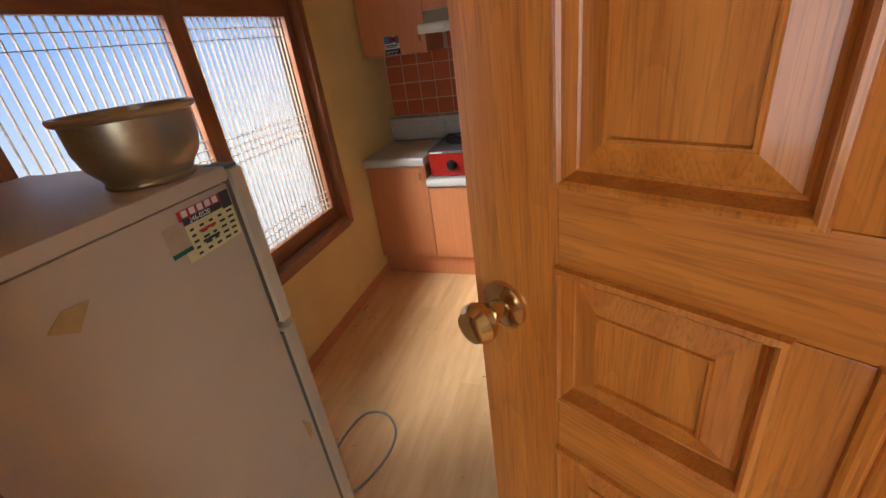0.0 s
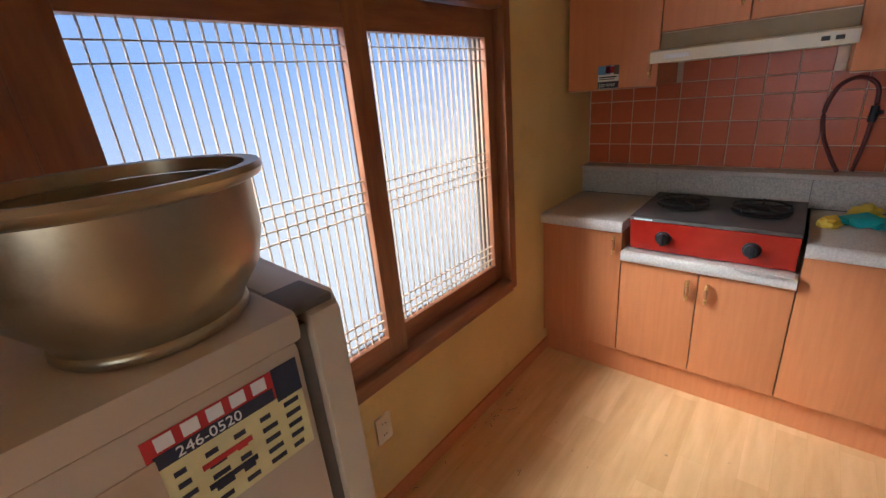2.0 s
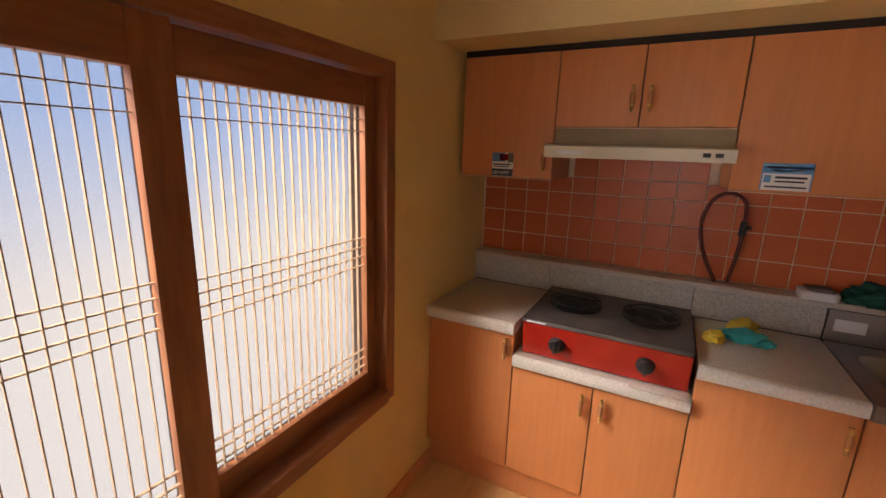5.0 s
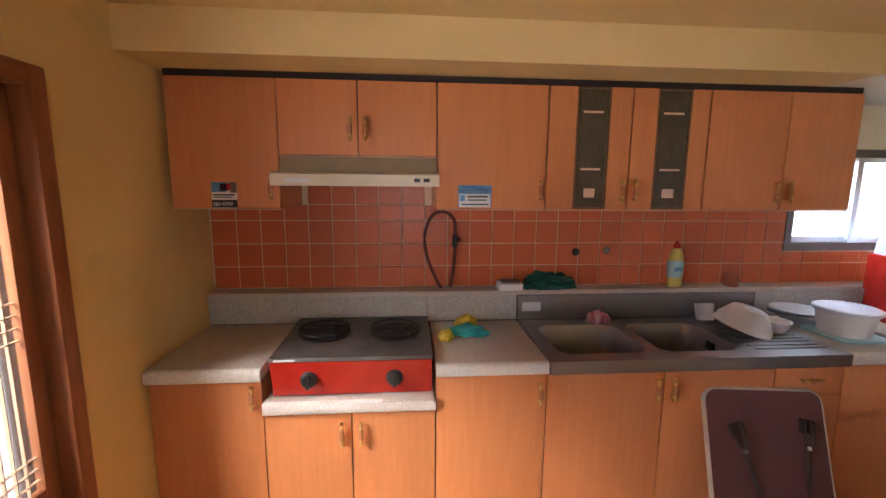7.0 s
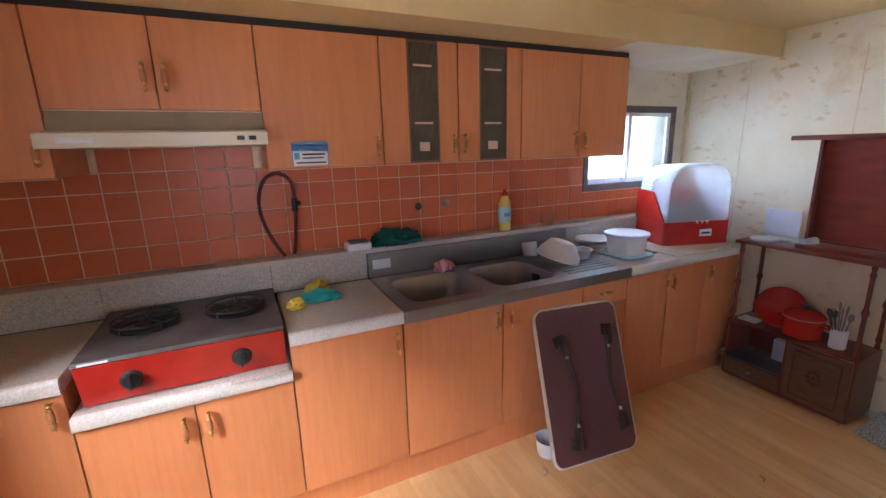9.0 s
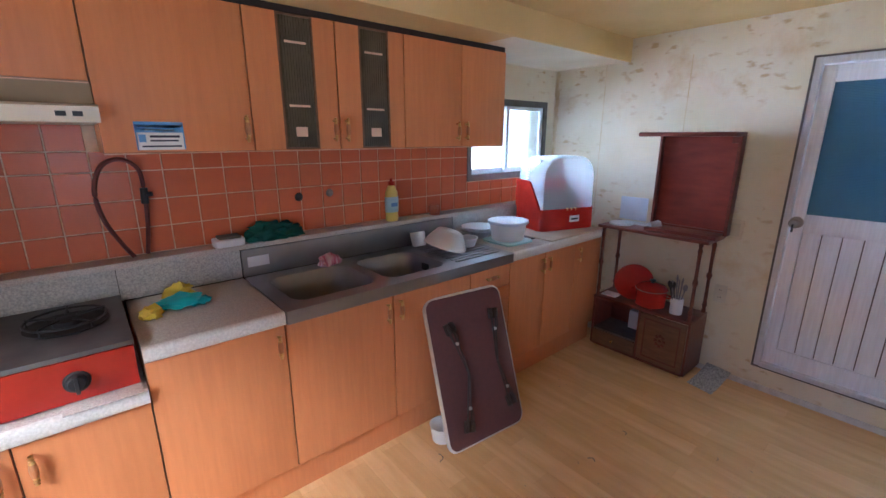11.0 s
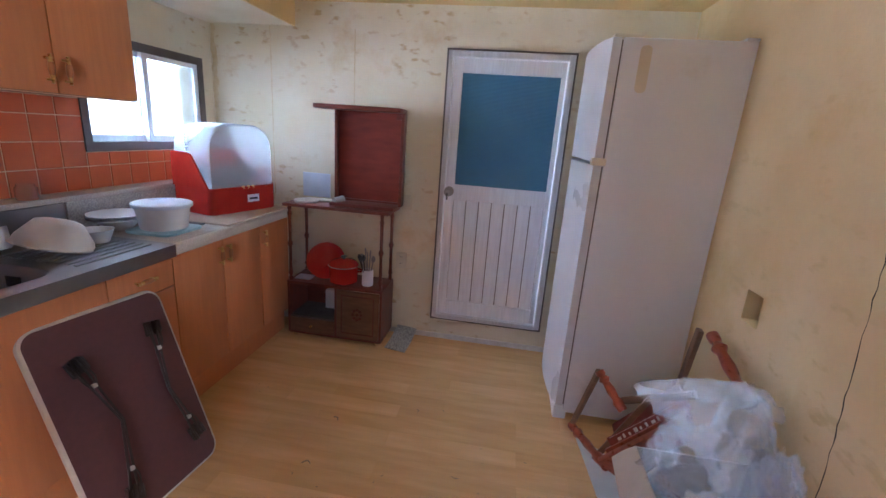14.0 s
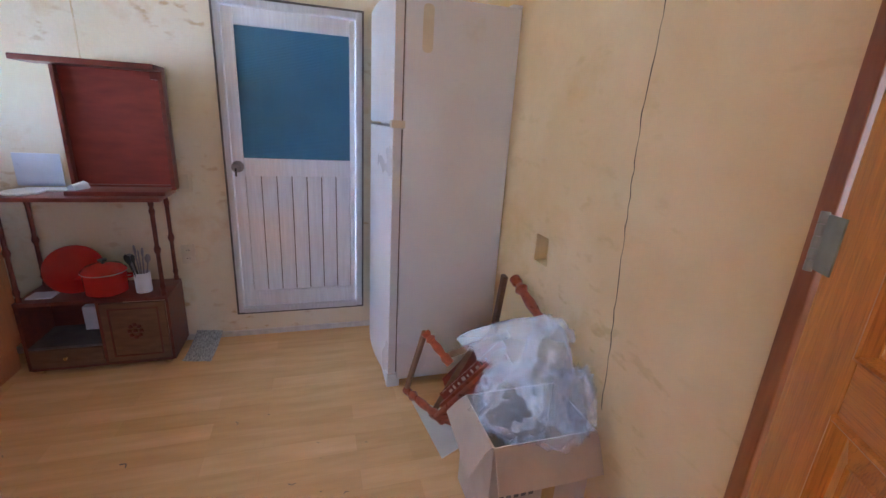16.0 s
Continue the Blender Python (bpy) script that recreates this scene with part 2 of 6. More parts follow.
M_TOP = material("speckled grey worktop", (0.60, 0.55, 0.49), (0.40, 0.35, 0.30), rough=0.45, scale=180, detail=2, c3=(0.30, 0.23, 0.17), c3scale=3, c3at=(0.55, 0.85))
M_SPLASH = material("speckled pale splashboard", (0.6, 0.58, 0.52), (0.35, 0.34, 0.31), rough=0.5, scale=150, detail=2)
M_STEEL = material("worn stainless steel", (0.36, 0.35, 0.34), (0.29, 0.28, 0.27), rough=0.38, roughvar=0.05, metal=1, scale=5, c3=(0.34, 0.30, 0.25), c3scale=3, c3at=(0.5, 0.9))
M_WINWOOD = material("red-brown window wood", (0.33, 0.125, 0.045), (0.22, 0.075, 0.028), rough=0.42, scale=5, stretch=(10, 1.2, 10), bump=0.08, bscale=30)
M_WINWOODV = material("red-brown window stile wood", (0.33, 0.125, 0.045), (0.22, 0.075, 0.028), rough=0.42, scale=5, stretch=(10, 10, 1.2), bump=0.08, bscale=30)
M_MUNTIN = material("thin lattice wood", (0.42, 0.29, 0.18), rough=0.6, scale=30)
def oak(name, along):
    """Varnished oak: broad figure, fine streaks and dark open pores along one axis."""
    st = [1.0 if k == along else 14.0 for k in range(3)]
    mt = material(name, (0.60, 0.215, 0.030), (0.43, 0.128, 0.014), rough=0.32, scale=2.2, detail=9, stretch=st, coat=0.25, roughvar=0.08)
    nt = mt.node_tree
    p = nt.nodes["Principled BSDF"]
    src = p.inputs["Base Color"].links[0].from_socket
    tc, mp, wp = nt.nodes.new("ShaderNodeTexCoord"), nt.nodes.new("ShaderNodeMapping"), nt.nodes.new("ShaderNodeMapping")
    mp.inputs["Scale"].default_value = [6.0 if k == along else 190.0 for k in range(3)]
    wp.inputs["Scale"].default_value = [0.9 if k == along else 9.0 for k in range(3)]
    pores, figure = nt.nodes.new("ShaderNodeTexNoise"), nt.nodes.new("ShaderNodeTexNoise")
    pores.inputs["Scale"].default_value, pores.inputs["Detail"].default_value = 2.0, 3
    figure.inputs["Scale"].default_value, figure.inputs["Detail"].default_value = 1.3, 1
    ringed = nt.nodes.new("ShaderNodeMath")
    ringed.operation = "MULTIPLY"
    ringed.inputs[1].default_value = 11.0
    saw = nt.nodes.new("ShaderNodeMath")
    saw.operation = "FRACT"
    pr, fr = nt.nodes.new("ShaderNodeMapRange"), nt.nodes.new("ShaderNodeMapRange")
    pr.inputs[1].default_value, pr.inputs[2].default_value, pr.inputs[3].default_value, pr.inputs[4].default_value = 0.30, 0.52, 0.70, 1.0
    fr.inputs[3].default_value, fr.inputs[4].default_value = 0.92, 1.05
    both, mx = nt.nodes.new("ShaderNodeMath"), nt.nodes.new("ShaderNodeMix")
    both.operation = "MULTIPLY"
    mx.data_type, mx.blend_type = "RGBA", "MULTIPLY"
    mx.inputs[0].default_value = 1
    bp = nt.nodes.new("ShaderNodeBump")
    bp.inputs["Strength"].default_value, bp.inputs["Distance"].default_value = 0.35, 0.0012
    for a, b in ((tc.outputs["Object"], mp.inputs[0]), (tc.outputs["Object"], wp.inputs[0]), (mp.outputs[0], pores.inputs["Vector"]), (wp.outputs[0], figure.inputs["Vector"]),
                 (figure.outputs["Fac"], ringed.inputs[0]), (ringed.outputs[0], saw.inputs[0]), (saw.outputs[0], fr.inputs[0]), (pores.outputs["Fac"], pr.inputs[0]),
                 (pr.outputs[0], both.inputs[0]), (fr.outputs[0], both.inputs[1]), (src, mx.inputs[6]), (both.outputs[0], mx.inputs[7]), (mx.outputs[2], p.inputs["Base Color"]),
                 (pr.outputs[0], bp.inputs["Height"]), (bp.outputs[0], p.inputs["Normal"])):
        nt.links.new(a, b)
    return mt


M_DOOR, M_DOORX = oak("varnished oak", 2), oak("varnished oak rail", 0)
M_ALU = material("brushed aluminium", (0.80, 0.83, 0.88), (0.70, 0.72, 0.77), rough=0.38, metal=0.5, scale=10, stretch=(8, 8, 0.6))
M_ALUFRAME = material("dull aluminium frame", (0.66, 0.67, 0.70), (0.55, 0.56, 0.58), rough=0.4, metal=0.6, scale=10, stretch=(8, 8, 0.6))
M_ALUDARK = material("dark aluminium frame", (0.16, 0.14, 0.13), rough=0.45, metal=0.6, scale=20)
M_FRIDGE = material("white enamel", (0.75, 0.76, 0.78), (0.70, 0.70, 0.71), rough=0.3, scale=2, bump=0.03, bscale=200, c3=(0.6, 0.56, 0.48), c3scale=3, c3at=(0.62, 0.85))
M_OLDFRIDGE = material("grimy cream enamel", (0.57, 0.45, 0.31), (0.49, 0.38, 0.255), rough=0.45, scale=2, bump=0.05, bscale=150, c3=(0.4, 0.3, 0.2), c3scale=4, c3at=(0.6, 0.85))
M_SEAL = material("perished grey seal", (0.16, 0.14, 0.12), rough=0.7, scale=30)
M_POT = material("tarnished aluminium", (0.46, 0.37, 0.23), (0.26, 0.20, 0.12), rough=0.33, metal=0.85, scale=7, bump=0.08, bscale=14, c3=(0.16, 0.12, 0.08), c3scale=8, c3at=(0.55, 0.75))
M_RED = material("red enamel", (0.42, 0.024, 0.014), (0.35, 0.018, 0.011), rough=0.22, scale=10)
M_STOVETOP = material("sooty grey steel", (0.13, 0.115, 0.105), (0.06, 0.05, 0.045), rough=0.5, metal=0.3, scale=9)
M_BLACK = material("black plastic", (0.02, 0.02, 0.02), rough=0.4, scale=30)
M_IRON = material("black cast iron", (0.025, 0.022, 0.02), rough=0.6, metal=0.4, scale=40)
M_HOOD = material("cream hood enamel", (0.72, 0.66, 0.52), (0.62, 0.55, 0.4), rough=0.4, scale=5)
M_HOODB = material("brown hood flap", (0.30, 0.23, 0.14), rough=0.45, scale=10)
M_WHITE = material("white plastic", (0.78, 0.79, 0.80), rough=0.35, scale=6)
M_PAPER = material("white paper", (0.8, 0.79, 0.74), rough=0.85, scale=6)
M_MAHOG = material("dark mahogany", (0.16, 0.035, 0.018), (0.09, 0.018, 0.01), rough=0.35, scale=4, stretch=(8, 2, 8), coat=0.15)
M_MAHOGRED = material("red mahogany panel", (0.22, 0.035, 0.02), (0.15, 0.022, 0.012), rough=0.4, scale=3, stretch=(2, 2, 8))
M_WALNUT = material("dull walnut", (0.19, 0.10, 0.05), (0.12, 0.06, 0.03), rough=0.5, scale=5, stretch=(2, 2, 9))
M_TABLE = material("maroon board", (0.125, 0.048, 0.042), (0.105, 0.04, 0.035), rough=0.55, scale=40)
M_RIM = material("white table edging", (0.72, 0.68, 0.62), rough=0.45, scale=20)
M_CARD = material("pale cardboard", (0.58, 0.49, 0.39), (0.50, 0.41, 0.32), rough=0.85, scale=8)
M_BLUE = material("sky blue print", (0.12, 0.3, 0.55), rough=0.6)
M_INK = material("dark print", (0.03, 0.03, 0.05), rough=0.6)
M_REDINK = material("red print", (0.5, 0.03, 0.03), rough=0.6)
M_YELPAP = material("yellow print", (0.75, 0.66, 0.3), rough=0.6, scale=30)
M_GREEN = material("green cloth", (0.015, 0.13, 0.10), (0.008, 0.08, 0.065), rough=0.85, scale=20, bump=0.3, bscale=120)
M_TEAL = material("turquoise rubber", (0.03, 0.42, 0.45), rough=0.5, scale=15)
M_YELRUB = material("yellow rubber", (0.75, 0.55, 0.05), rough=0.5, scale=15)
M_HOSE = material("dark red hose", (0.14, 0.03, 0.025), rough=0.45, scale=30)
M_WIRE = material("grey cable", (0.35, 0.33, 0.3), rough=0.5)


def pane_material(name, color, rough, ior=1.25):
    mt = bpy.data.materials.new(name)
    mt.use_nodes = True
    p = mt.node_tree.nodes["Principled BSDF"]
    p.inputs["Base Color"].default_value, p.inputs["Roughness"].default_value = (*color, 1), rough
    p.inputs["Transmission Weight"].default_value, p.inputs["IOR"].default_value = 1.0, ior
    return mt


M_FROST = pane_material("frosted glass", (0.053, 0.0535, 0.054), 0.22)
M_FROST_N = pane_material("bright frosted glass", (0.046, 0.046, 0.0465), 0.22)
M_CLEAR = pane_material("clear glass", (0.95, 0.97, 0.97), 0.02, 1.45)
M_BAG = material("thin white polythene", (0.70, 0.69, 0.67), (0.62, 0.61, 0.60), rough=0.35, scale=6, alpha=0.24, bump=0.3, bscale=30)
M_CLEARBAG = material("thin clear polythene", (0.74, 0.74, 0.75), (0.62, 0.63, 0.66), rough=0.12, scale=9, alpha=0.2, bump=0.5, bscale=40)

# ---- large structure ----
T = 0.16
XE, YS, ZC, ZS = 4.105, -3.03, 2.19, 2.045
HALL_Y, HALL_X0, HALL_X1 = -5.2, 0.2, 3.2
DW0, DW1, DWH = 0.80, 1.965, 2.02          # doorway in the south wall
WY0, WY1, WZ0, WZ1 = -2.56, -0.99, 0.63, 1.85  # west window opening
NX0, NX1, NZ0, NZ1 = 3.15, 3.98, 1.25, 1.79    # north window opening
EY0, EY1, EZ0, EZ1 = -2.39, -1.63, 0.165, 1.94  # east door opening


def structure(name, bm, mt, label, category):
    return solo(name, bm, mt, label, category, soft=0, kind="structure")


structure("floor", boxes((-T, HALL_Y - T, -0.1, XE + T, T, 0.0)), M_FLOOR, "pale yellow wood-pattern vinyl floor", "floor")
structure("wall_west", boxes((-T, YS, 0, 0, WY0, ZC), (-T, WY1, 0, 0, 0, ZC), (-T, WY0, 0, 0, WY1, WZ0), (-T, WY0, WZ1, 0, WY1, ZC)), M_YELLOW, "yellow papered wall with a wide wooden window", "wall")
structure("wall_north", boxes((-T, 0, 0, NX0, T, ZC), (NX1, 0, 0, XE + T, T, ZC), (NX0, 0, 0, NX1, T, NZ0), (NX0, 0, NZ1, NX1, T, ZC)), M_PLASTER, "bare stained plaster wall behind the kitchen units", "wall")
structure("wall_east", boxes((XE, YS, 0, XE + T, EY0, ZC), (XE, EY1, 0, XE + T, 0, ZC), (XE, EY0, 0, XE + T, EY1, EZ0), (XE, EY0, EZ1, XE + T, EY1, ZC)), M_PLASTER, "bare stained plaster wall with an aluminium door", "wall")
HX0, HX1 = 2.89, 3.0
structure("wall_south", boxes((-T, YS - T, 0, DW0, YS, ZC), (DW1, YS - T, 0, HX0, YS, ZC), (HX1, YS - T, 0, XE + T, YS, ZC), (HX0, YS - T, 0, HX1, YS, 0.83), (HX0, YS - T, 0.95, HX1, YS, ZC), (HX0, YS - T, 0.83, HX1, YS - 0.06, 0.95), (DW0, YS - T, DWH, DW1, YS, ZC)), M_CRACKWALL, "cream wall with a long crack and a box recess", "wall")
structure("ceiling", boxes((-T, YS - T, ZC, XE + T, T, ZC + 0.1)), M_CEIL, "yellowed papered ceiling", "ceiling")
structure("ceiling_soffit", boxes((0.0, -0.60, ZS, 2.9, 0, ZC)), M_CEIL, "lowered yellowed soffit over the kitchen units", "ceiling")
structure("ceiling_soffit_end", boxes((2.9, -0.60, ZS, XE, 0, ZC)), M_SOFFIT, "lowered pale soffit over the small window", "ceiling")
structure("beam_trim", boxes((0.0, -0.615, ZS - 0.004, XE, -0.602, ZC)), M_CEIL, "yellowed fascia along the lowered soffit", "trim")
# the hall behind the entrance; its window opening is added, unseen, for light
structure("hall_wall_west", boxes((HALL_X0 - T, HALL_Y, 0, HALL_X0, YS - T, ZC + 0.1)), M_CRACKWALL, "plain cream hall wall", "wall")
structure("hall_wall_east", boxes((HALL_X1, HALL_Y, 0, HALL_X1 + T, YS - T, ZC + 0.1)), M_CRACKWALL, "plain cream hall wall", "wall")
structure("hall_wall_south", boxes((HALL_X0 - T, HALL_Y - T, 0, 0.7, HALL_Y, ZC), (2.7, HALL_Y - T, 0, HALL_X1 + T, HALL_Y, ZC), (0.7, HALL_Y - T, 0, 2.7, HALL_Y, 0.8), (0.7, HALL_Y - T, 2.0, 2.7, HALL_Y, ZC)), M_CRACKWALL, "plain cream hall wall with an added opening for light", "wall")
structure("hall_ceiling", boxes((HALL_X0 - T, HALL_Y - T, ZC + 0.004, HALL_X1 + T, YS - T - 0.004, ZC + 0.1)), M_CEIL, "plain hall ceiling", "ceiling")


def backdrop(name, x0, y0, z0, x1, y1, z1, mt, label):
    structure(name, boxes((x0, y0, z0, x1, y1, z1)), mt, label, "backdrop")


backdrop("backdrop_west", -1.42, -4.6, -0.6, -1.40, 1.0, 2.12, glow("west daylight", (1.0, 0.97, 0.93), (0.44, 0.61, 0.95), 0.95, 1.75, GLOW_WEST), "hazy daylight over a pale wall outside")
backdrop("backdrop_north", 1.4, 1.20, 1.02, 6.0, 1.22, 5.0, glow("north daylight", (0.95, 0.98, 1.0), (0.62, 0.80, 1.0), 0.8, 1.9, GLOW_NORTH), "white daylight outside the small window")
backdrop("backdrop_east", 5.2, -3.6, -0.2, 5.22, -0.4, 3.0, glow("east daylight", (0.8, 0.85, 0.9), (0.75, 0.88, 1.0), 0.5, 2.2, GLOW_EAST), "dim daylight behind the aluminium door")
# unseen glow added behind the hall to light the door and fridge side
backdrop("backdrop_hall", -1.5, -6.42, 0.0, 5.0, -6.40, 5.0, glow("hall fill glow", (1.0, 0.97, 0.92), (0.9, 0.95, 1.0), 0.6, 2.4, GLOW_HALL), "added glow outside the unseen hall opening")

# skirting
structure("baseboard", boxes((0.0, -2.42, 0.0, 0.009, -0.56, 0.075)), M_LAM, "tan skirting strip under the window", "baseboard")
structure("baseboard_east", boxes((XE - 0.012, YS, 0.0, XE, -0.3, 0.035)), M_RIM, "pale ragged skirting edge under the door", "baseboard")


# ---- west window ----
def west_window():
    w = thing("window_1", "wide two-sash wooden lattice window with frosted glass", "window", (0, -1.78, 0.58), kind="structure")
    yo0, yo1, zo0, zo1 = -2.63, -0.94, 0.58, 1.90
    f = 0.022
    part("frame", boxes((-T, yo0, zo0, f, yo0 + 0.094, zo1), (-T, yo1 - 0.055, zo0, f, yo1, zo1), bevel=0.004), M_WINWOODV, w)
    part("head", boxes((-T, yo0 + 0.085, zo1 - 0.055, f, yo1 - 0.055, zo1), bevel=0.004), M_WINWOOD, w)
    part("sill", boxes((-T, yo0 + 0.085, zo0, f + 0.012, yo1 - 0.055, zo0 + 0.055), bevel=0.004), M_WINWOOD, w)
    for name, gy0, gy1, gz0, gz1, xg in (("sash", -2.438, -1.807, 0.733, 1.738, -0.010), ("sash", -1.697, -1.053, 0.724, 1.74, -0.048)):
        front = xg > -0.03
        y0, y1 = (gy0 - 0.105, gy1 + 0.085) if front else (gy0 - 0.062, gy1 + 0.055)
        x0, x1 = xg - 0.018, xg + 0.018
        s = part("sash", boxes((x0, y0, 0.637, x1, gy0, 1.843), (x0, gy1, 0.637, x1, y1, 1.843), bevel=0.003), M_WINWOODV, w)
        part("rail", boxes((x0, gy0, 0.637, x1, gy1, gz0), (x0, gy0, gz1, x1, gy1, 1.843), bevel=0.003), M_WINWOOD, s)
        pane = part("pane", boxes((xg - 0.010, gy0 - 0.004, gz0 - 0.004, xg - 0.006, gy1 + 0.004, gz1 + 0.004)), M_FROST, s, "frosted glass pane", soft=0)
        pane.visible_shadow = False
        n = 20
        for i in range(1, n):
            y = gy0 + (gy1 - gy0) * i / n
            part("lattice_bar", boxes((xg - 0.004, y - 0.0012, gz0, xg + 0.005, y + 0.0012, gz1)), M_MUNTIN, s, soft=0)
        for z in (gz1 - 0.042, gz1 - 0.084, *(gz0 + k + (0.022 if front else 0.0) for k in (0.445, 0.48, 0.515, 0.55)), gz0 + 0.03, gz0 + 0.065, gz0 + 0.10):
            part("lattice_bar", boxes((xg - 0.003, gy0, z - 0.0013, xg + 0.006, gy1, z + 0.0013)), M_MUNTIN, s, soft=0)


west_window()


# ---- north window ----
def north_window():
    w = thing("window_2", "small sliding window in a dark metal frame", "window", (3.56, 0, NZ0), kind="structure")
    part("frame", boxes((NX0 - 0.02, -0.012, NZ0 - 0.015, NX1 + 0.02, 0.06, NZ0 + 0.03), (NX0 - 0.02, -0.012, NZ1 - 0.03, NX1 + 0.02, 0.06, NZ1 + 0.015), (NX0 - 0.02, -0.012, NZ0 + 0.03, NX0 + 0.02, 0.06, NZ1 - 0.03), (NX1 - 0.02, -0.012, NZ0 + 0.03, NX1 + 0.02, 0.06, NZ1 - 0.03)), M_ALUDARK, w, soft=0)
    mid = 3.55
    for x0, x1, y in ((NX0 + 0.02, mid + 0.02, 0.04), (mid - 0.02, NX1 - 0.02, 0.012)):
        s = part("sash", boxes((x0, y - 0.012, NZ0 + 0.03, x1, y + 0.012, NZ0 + 0.065), (x0, y - 0.012, NZ1 - 0.055, x1, y + 0.012, NZ1 - 0.03), (x0, y - 0.012, NZ0 + 0.065, x0 + 0.035, y + 0.012, NZ1 - 0.055), (x1 - 0.035, y - 0.012, NZ0 + 0.065, x1, y + 0.012, NZ1 - 0.055)), M_ALU, w, soft=0)
        pane = part("pane", boxes((x0 + 0.03, y - 0.002, NZ0 + 0.06, x1 - 0.03, y + 0.002, NZ1 - 0.05)), M_FROST_N, s, soft=0)
        pane.visible_shadow = False


north_window()


# ---- east aluminium door ----
def east_door():
    d = thing("door_1", "closed aluminium door with a blue ribbed glass pane", "door", (XE, -2.0, EZ0), kind="structure")
    x0, x1 = XE - 0.02, XE + 0.05
    part("door_frame", boxes((x0, EY0, EZ0, x1, EY0 + 0.035, EZ1), (x0, EY1 - 0.03, EZ0, x1, EY1, EZ1), (x0, EY0 + 0.035, EZ1 - 0.035, x1, EY1 - 0.03, EZ1), (x0 - 0.01, EY0 + 0.035, EZ0, x1, EY1 - 0.03, EZ0 + 0.03), bevel=0.003), M_ALUFRAME, d, "dull aluminium frame")
    part("gasket", boxes((x0 - 0.003, EY0 - 0.010, EZ0 - 0.01, XE - 0.001, EY0, EZ1 + 0.010), (x0 - 0.003, EY1, EZ0 - 0.01, XE - 0.001, EY1 + 0.010, EZ1 + 0.010), (x0 - 0.003, EY0, EZ1, XE - 0.001, EY1, EZ1 + 0.010), (x0 - 0.003, EY0, EZ0 - 0.01, XE - 0.001, EY1, EZ0)), M_ALUDARK, d, "dark sealing strip round the frame", soft=0)
    a, b = EY0 + 0.04, EY1 - 0.035
    xa, xb = XE - 0.008, XE + 0.03
    zb, zt = EZ0 + 0.035, EZ1 - 0.04
    gl0, gl1, gz0, gz1 = a + 0.03, -1.723, 1.124, 1.814
    part("stile", boxes((xa, a, zb, xb, gl0, zt), bevel=0.004), M_ALU, d)
    part("stile", boxes((xa, gl1, zb, xb, b, zt), bevel=0.004), M_ALU, d)
    part("rail", boxes((xa, gl0, gz1, xb, gl1, zt), bevel=0.003), M_ALU, d)
    part("rail", boxes((xa, gl0, 1.022, xb, gl1, gz0), bevel=0.003), M_ALU, d)
    part("rail", boxes((xa, gl0, zb, xb, gl1, 0.30), bevel=0.003), M_ALU, d)
    n = 7
    for i in range(n):
        y0, y1 = gl0 + (gl1 - gl0) * i / n, gl0 + (gl1 - gl0) * (i + 1) / n
        bm = boxes((xa + 0.010, y0 + 0.0028, 0.30, xb - 0.008, y1 - 0.0028, 1.022), bevel=0.002)
        part("slat", bm, M_ALU, d)
    part("backing", boxes((xb - 0.012, gl0, 0.30, xb - 0.006, gl1, 1.022)), M_ALUDARK, d, soft=0)
    bm = bmesh.new()
    rows = 90
    vs = []
    for i in range(rows * 2 + 1):
        z = gz0 + (gz1 - gz0) * i / (rows * 2)
        x = xa + 0.012 + (0.0022 if i % 2 else 0)
        vs.append((bm.verts.new((x, gl0, z)), bm.verts.new((x, gl1, z))))
    for p, q in zip(vs, vs[1:]):
        bm.faces.new((p[0], p[1], q[1], q[0]))
    pane = part("pane", bm, M_BLUEPANE, d, "blue ribbed glass pane", soft=0)
    k = part("knob", bmesh.new(), M_STEEL, d, "round dull steel knob")
    bm = bmesh.new()
    m = pose(xa, -1.69, 1.075, 0, -90, 0)
    lathe(bm, [(0.033, 0.0), (0.031, 0.008), (0.014, 0.012), (0.012, 0.035), (0.024, 0.042), (0.027, 0.055), (0.018, 0.068), (0, 0.07)], 20, m)
    k.data = mesh_of("knob", bm, M_STEEL)
    part("key", boxes((xa - 0.09, -1.694, 1.03, xa - 0.07, -1.686, 1.075), bevel=0.002), M_BLACK, k)


M_BLUEPANE = material("blue corrugated glass", (0.075, 0.19, 0.29), (0.06, 0.155, 0.245), rough=0.5, scale=3)
M_BLUEPANE.node_tree.nodes["Principled BSDF"].inputs["Transmission Weight"].default_value = 0.0
east_door()


